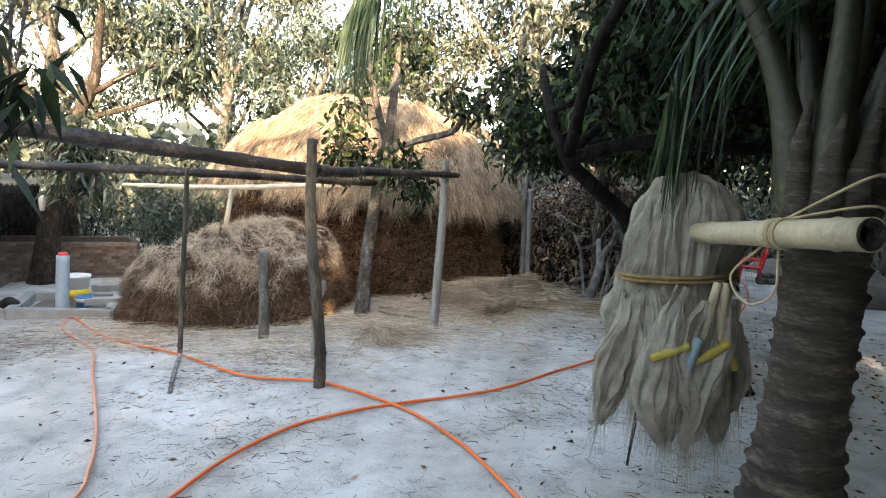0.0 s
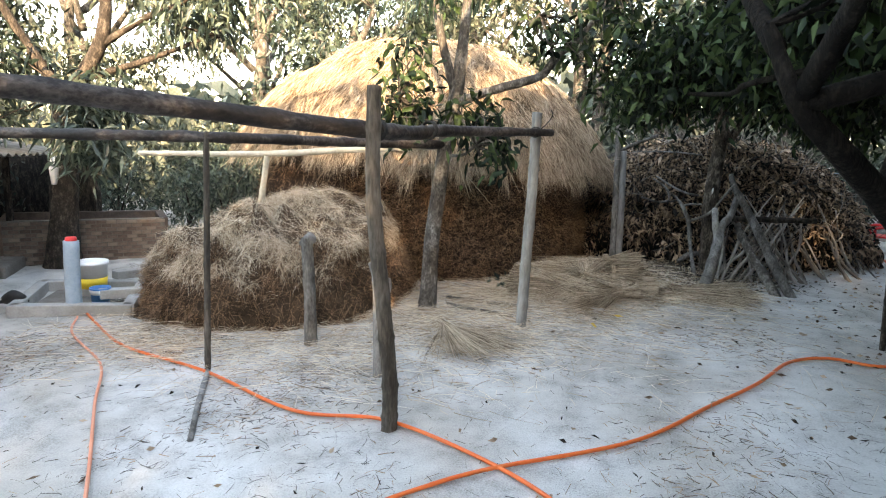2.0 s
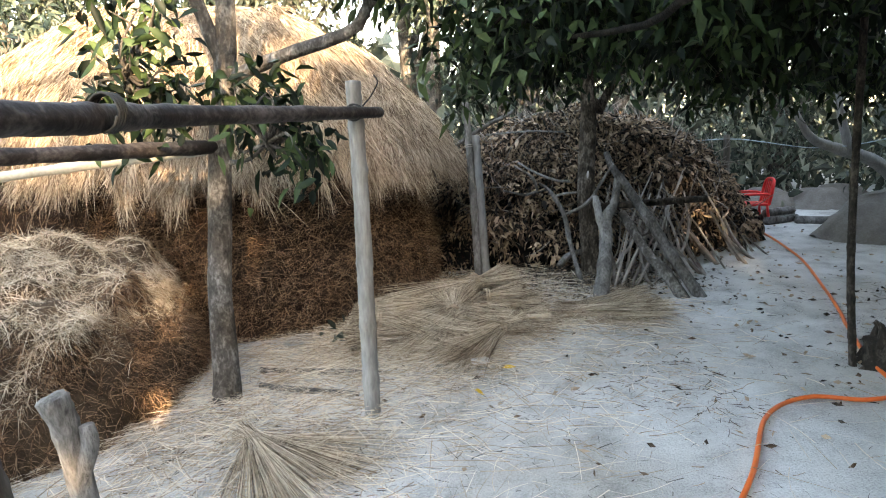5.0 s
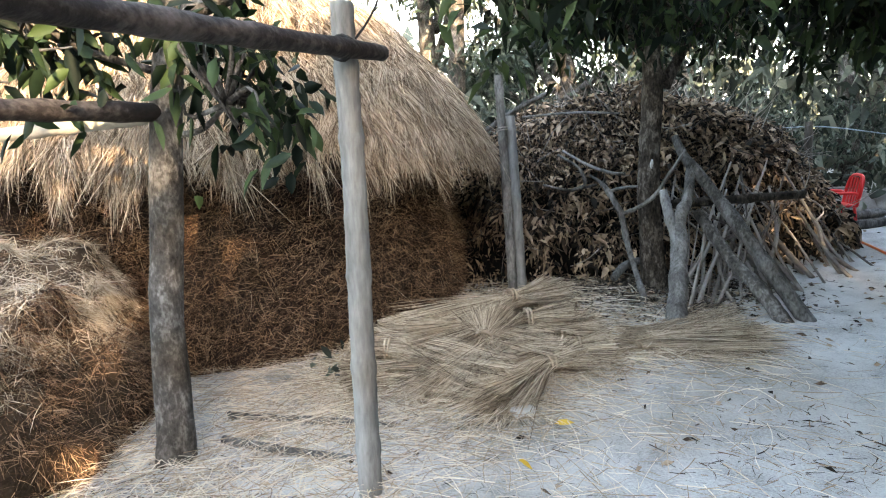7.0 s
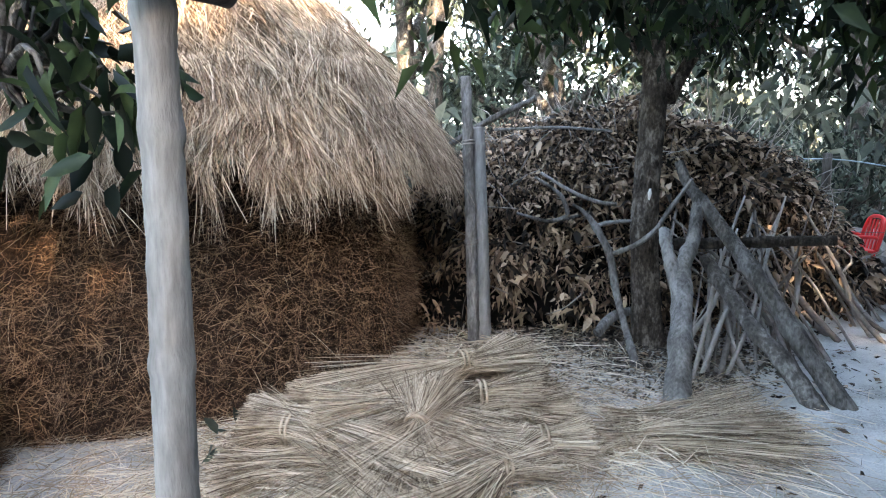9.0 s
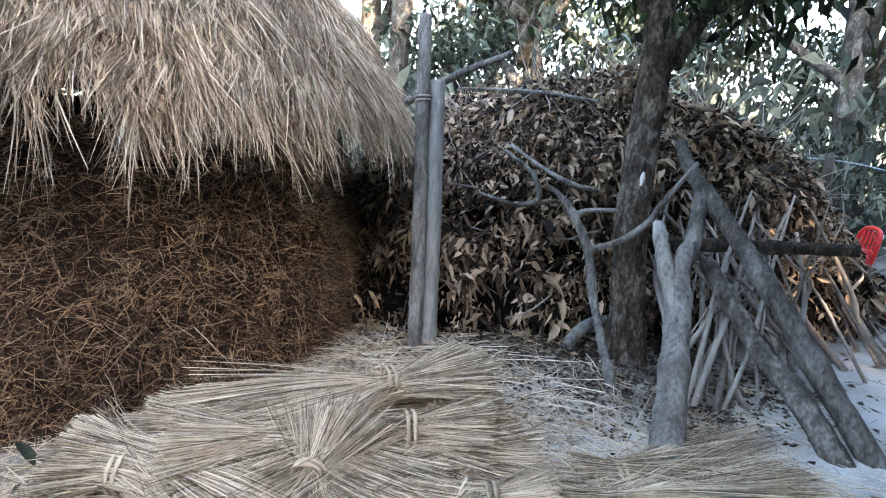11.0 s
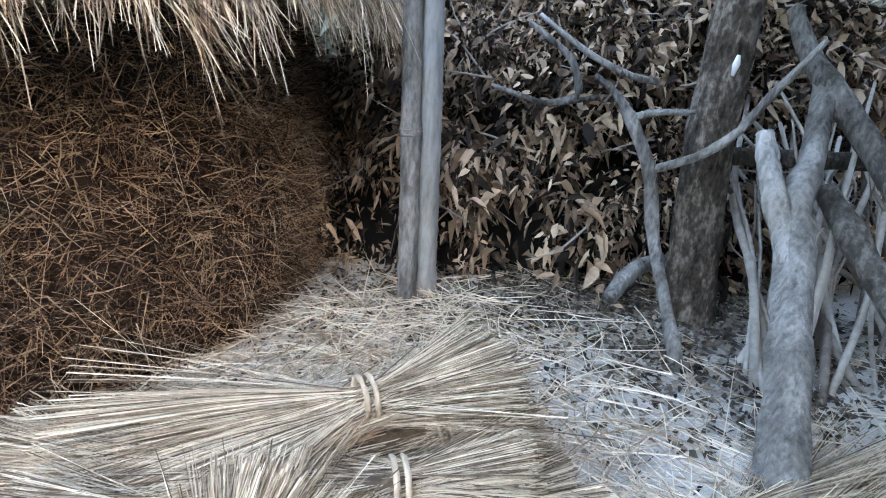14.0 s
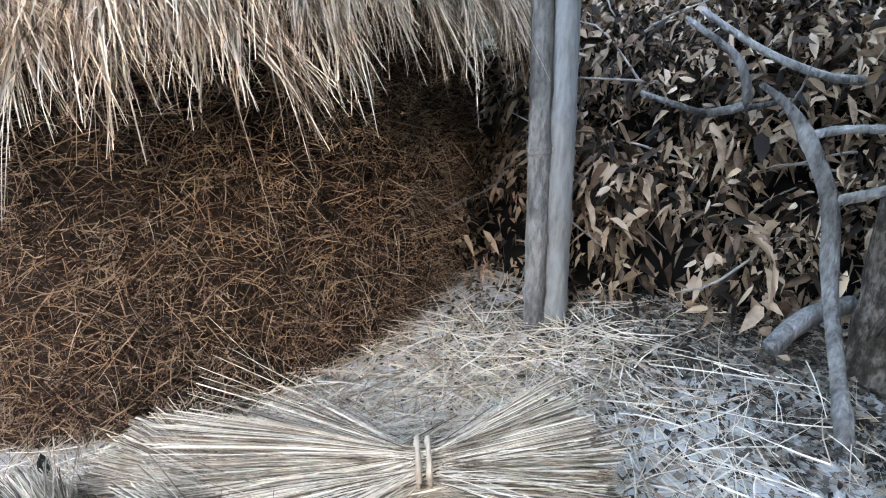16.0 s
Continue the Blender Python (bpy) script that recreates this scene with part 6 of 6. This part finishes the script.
# ---- beyond the lane ----
def build_chair():
    x, y = 5.2, 10.45
    z = gz(x, y)
    t = thing("plastic_chair", (x, y, z), "small red plastic armchair standing by the lane", "chair")
    R = pose(x, y, z, 0, 0, -105)
    def leg(a, b, r0=0.02, r1=0.016):
        return tube([R @ Vector(a), R @ ((Vector(a) + Vector(b)) / 2), R @ Vector(b)], [r0, (r0 + r1) / 2, r1], n=7, sides=8)
    for sx in (-1, 1):
        for sy in (-1, 1):
            part("leg", leg((sx * 0.19, sy * 0.18, 0), (sx * 0.16, sy * 0.15, 0.27)), M["red_plastic"], t)
        part("armrest", tube([R @ Vector((sx * 0.17, -0.17, 0.27)), R @ Vector((sx * 0.2, -0.17, 0.4)), R @ Vector((sx * 0.2, 0.1, 0.42)), R @ Vector((sx * 0.17, 0.17, 0.4))], [0.018, 0.02, 0.018], n=14, sides=8), M["red_plastic"], t)
    bm = box_bm((0.38, 0.36, 0.03), 0.012)
    bmesh.ops.transform(bm, matrix=R @ Matrix.Translation((0, 0, 0.27)), verts=bm.verts)
    part("seat", bm, M["red_plastic"], t)
    part("back_frame", tube([R @ Vector(p) for p in ((-0.17, 0.17, 0.27), (-0.18, 0.2, 0.45), (-0.12, 0.23, 0.6), (0.12, 0.23, 0.6), (0.18, 0.2, 0.45), (0.17, 0.17, 0.27))], [0.02, 0.02], n=30, sides=8), M["red_plastic"], t)
    for k in range(4):
        xx = -0.1 + k * 0.066
        bm = box_bm((0.035, 0.012, 0.32), 0.005)
        bmesh.ops.transform(bm, matrix=R @ pose(xx, 0.2, 0.43, -9), verts=bm.verts)
        part("slat", bm, M["red_plastic"], t)


build_chair()

st = thing("tree_stump", (3.2, 5.75, gz(3.2, 5.75)), "broken dark tree stump at the lane's edge", "stump")
v, q, tr = tube_arrays([(3.2, 5.75, 0.12), (3.2, 5.75, 0.3), (3.19, 5.76, 0.42)], [0.2, 0.15, 0.13], n=12, sides=22, rough=0.10, seed=4)
part("stump_body", mesh_np("stump", v, q, tr), M["dark_bark"], st)
for k in range(6):
    a = k * 1.05
    b = np.array([3.19 + 0.1 * math.cos(a), 5.76 + 0.1 * math.sin(a), 0.36])
    part("splinter", tube([b, b + [0.01, 0, 0.1], b + [0.03 * math.cos(a), 0.02, 0.17 + 0.05 * math.sin(a * 2)]], [0.045, 0.03, 0.006], n=8, sides=7, rough=0.1, seed=k), M["dark_bark"], st)
pole("iron_rod", [(3.0, 5.85, 0.2), (3.0, 5.95, 1.0), (3.02, 6.02, 2.3)], [0.024, 0.023, 0.022], "dark_bark", "dark upright pole behind the stump", nodes=5)
pole("fence_post", [(4.55, 10.0, 0.2), (4.55, 10.0, 0.9), (4.53, 10.0, 1.6)], [0.045, 0.043, 0.04], "post_wood", "thin grey fence post beyond the brush pile", group="far fence", rough=0.05)
pole("fence_post", [(6.7, 9.2, 0.2), (6.7, 9.2, 0.9), (6.72, 9.2, 1.7)], [0.04, 0.04, 0.035], "post_wood", "thin grey fence post beyond the brush pile", group="far fence", rough=0.05)
w = thing("wire", (4.53, 10.0, 1.55), "slack wire strung from the fence post", "wire")
part("strand", tube([(3.3, 10.3, 1.45), (4.53, 10.0, 1.55), (5.6, 9.6, 1.4), (6.72, 9.2, 1.6)], [0.006, 0.006], n=30, sides=5), M["pipe"], w)
for k, (x, y) in enumerate(((6.3, 11.8), (7.0, 11.5), (7.6, 11.9))):
    mt = thing("mud_mound", (x, y, gz(x, y)), "grey heap of earth and sticks by the lane", "mound", "earth heaps")
    v, q = shell(14, 40, lambda u, a: np.column_stack([x + (1 - u) * 0.6 * np.cos(a) * (1 + .15 * np.sin(3 * a + k)), y + (1 - u) * 0.45 * np.sin(a), gz(x, y) - 0.02 + 0.32 * (1 - (1 - u) ** 2.4) + 0 * a]))
    v += np.stack([vnoise(v, 4.0, s) for s in (1, 4, 8)], 1) * 0.06
    part("earth", mesh_np("earth", v, q), M["soil"], mt)
cl = thing("hanging_cloth", (4.63, 7.5, 1.69), "pink cloth hung in the shade tree", "cloth")
U, W = np.meshgrid(np.linspace(0, 1, 20), np.linspace(0, 1, 20), indexing="ij")
X = 4.63 + 0.42 * U
Y = 7.5 + 0.05 * np.sin(U * 14) * (0.3 + W)
Z = 2.12 - 0.40 * W * (0.5 + 0.5 * U) + 0.02 * np.sin(U * 9)
g = np.stack([X, Y, Z], -1).reshape(-1, 3)
i, j = np.meshgrid(np.arange(19), np.arange(19), indexing="ij")
q = np.stack([i * 20 + j, (i + 1) * 20 + j, (i + 1) * 20 + j + 1, i * 20 + j + 1], -1).reshape(-1, 4)
ob = part("fabric", mesh_np("cloth", g, q), M["pink_cloth"], cl)
sol = ob.modifiers.new("thickness", "SOLIDIFY")
sol.thickness = 0.008

# boards on the sand
for pts, lab in (([(-0.86, 7.02, 0.02), (-0.2, 6.75, 0.05), (0.1, 6.62, 0.08)], "dark weathered pole lying by the tree"), ([(-0.8, 6.72, 0.01), (-0.4, 6.5, 0.03), (-0.08, 6.35, 0.05)], "dark weathered pole lying by the tree"),
                 ([(-2.35, 4.62, -0.12), (-2.1, 4.1, -0.11), (-1.85, 3.62, -0.11)], "narrow grey board lying under the thin pole")):
    pts = [(x, y, gz(x, y) + 0.015) for x, y, _ in pts]
    tagged(part("lying_pole", tube(pts, [0.022, 0.02, 0.018], n=14, sides=8, rough=0.08), M["grey_wood"]), lab, "pole", "poles on the ground")
# green sprig at the stack's foot
t = thing("green_sprig", (-0.15, 7.45, gz(-0.15, 7.45)), "small sprig of fresh green leaves on the straw", "leaves")
P = np.array([-0.15, 7.42, gz(-0.15, 7.42) + 0.05]) + RNG.normal(0, 1, (40, 3)) * [0.14, 0.1, 0.04]
part("leaves", mesh_np("sprig", *leaf_arrays(P, RNG.standard_normal((40, 3)) + [0, 0, 0.2], RNG.uniform(0.08, 0.15, 40), RNG.uniform(0.03, 0.05, 40), fine=True)), M["green"], t, kind="stuff")

# small pale stone and fallen yellow leaves on the sand
x, y = 0.78, 6.58
bm = box_bm((0.13, 0.08, 0.045), 0.018, (x, y, gz(x, y) + 0.02), 0.3, 0.08)
tagged(part("stone", bm, M["white_patch"]), "small pale flat stone lying on the straw litter", "stone")
for k, (x, y) in enumerate(((0.90, 6.41), (0.72, 6.05))):
    at = np.array([[x, y, gz(x, y) + 0.025]])
    tagged(part("fallen_leaf", mesh_np("leaf", *leaf_arrays(at, np.array([[math.cos(k * 2.1), math.sin(k * 2.1), 0.05]]), 0.10, 0.05, np.random.default_rng(k), fold=0.1, droop=0.05, fine=True)), M["yellow_leaf"]), "fallen yellow leaf on the sand", "leaf", "fallen yellow leaves")

# earth bank and short logs beyond the lane
x, y = 6.25, 9.1
bank = thing("earth_bank", (x, y, gz(x, y)), "grey crumbling earth bank beyond the lane", "mound")
v, q = shell(18, 60, lambda u, a: np.column_stack([x + (1 - u) * 0.95 * np.cos(a) * (1 + .12 * np.sin(3 * a)), y + (1 - u) * 0.6 * np.sin(a), gz(x, y) - 0.03 + 0.52 * (1 - (1 - u) ** 3) + 0 * a]))
v += np.stack([vnoise(v, 3.0, s) for s in (1, 4, 8)], 1) * 0.12 + np.stack([vnoise(v, 9.0, s) for s in (2, 5, 7)], 1) * 0.04
part("earth", mesh_np("bank", v, q), M["soil"], bank)
for k, (x, y, dz, turn) in enumerate(((5.55, 10.3, 0.05, 0.3), (5.62, 10.5, 0.05, 0.2), (5.58, 10.4, 0.14, 0.35), (5.95, 10.1, 0.04, -0.4), (6.2, 10.0, 0.04, 0.5))):
    b = np.array([x, y, gz(x, y) + dz])
    w = np.array([math.cos(turn), math.sin(turn), 0]) * 0.28
    lg = thing("short_log", b - w, "short cut log lying beyond the chair", "log", "cut logs by the lane")
    part("stem", tube([b - w, b, b + w], [0.06, 0.058, 0.055], n=9, sides=12, rough=0.05, seed=k), M["grey_wood"], lg)
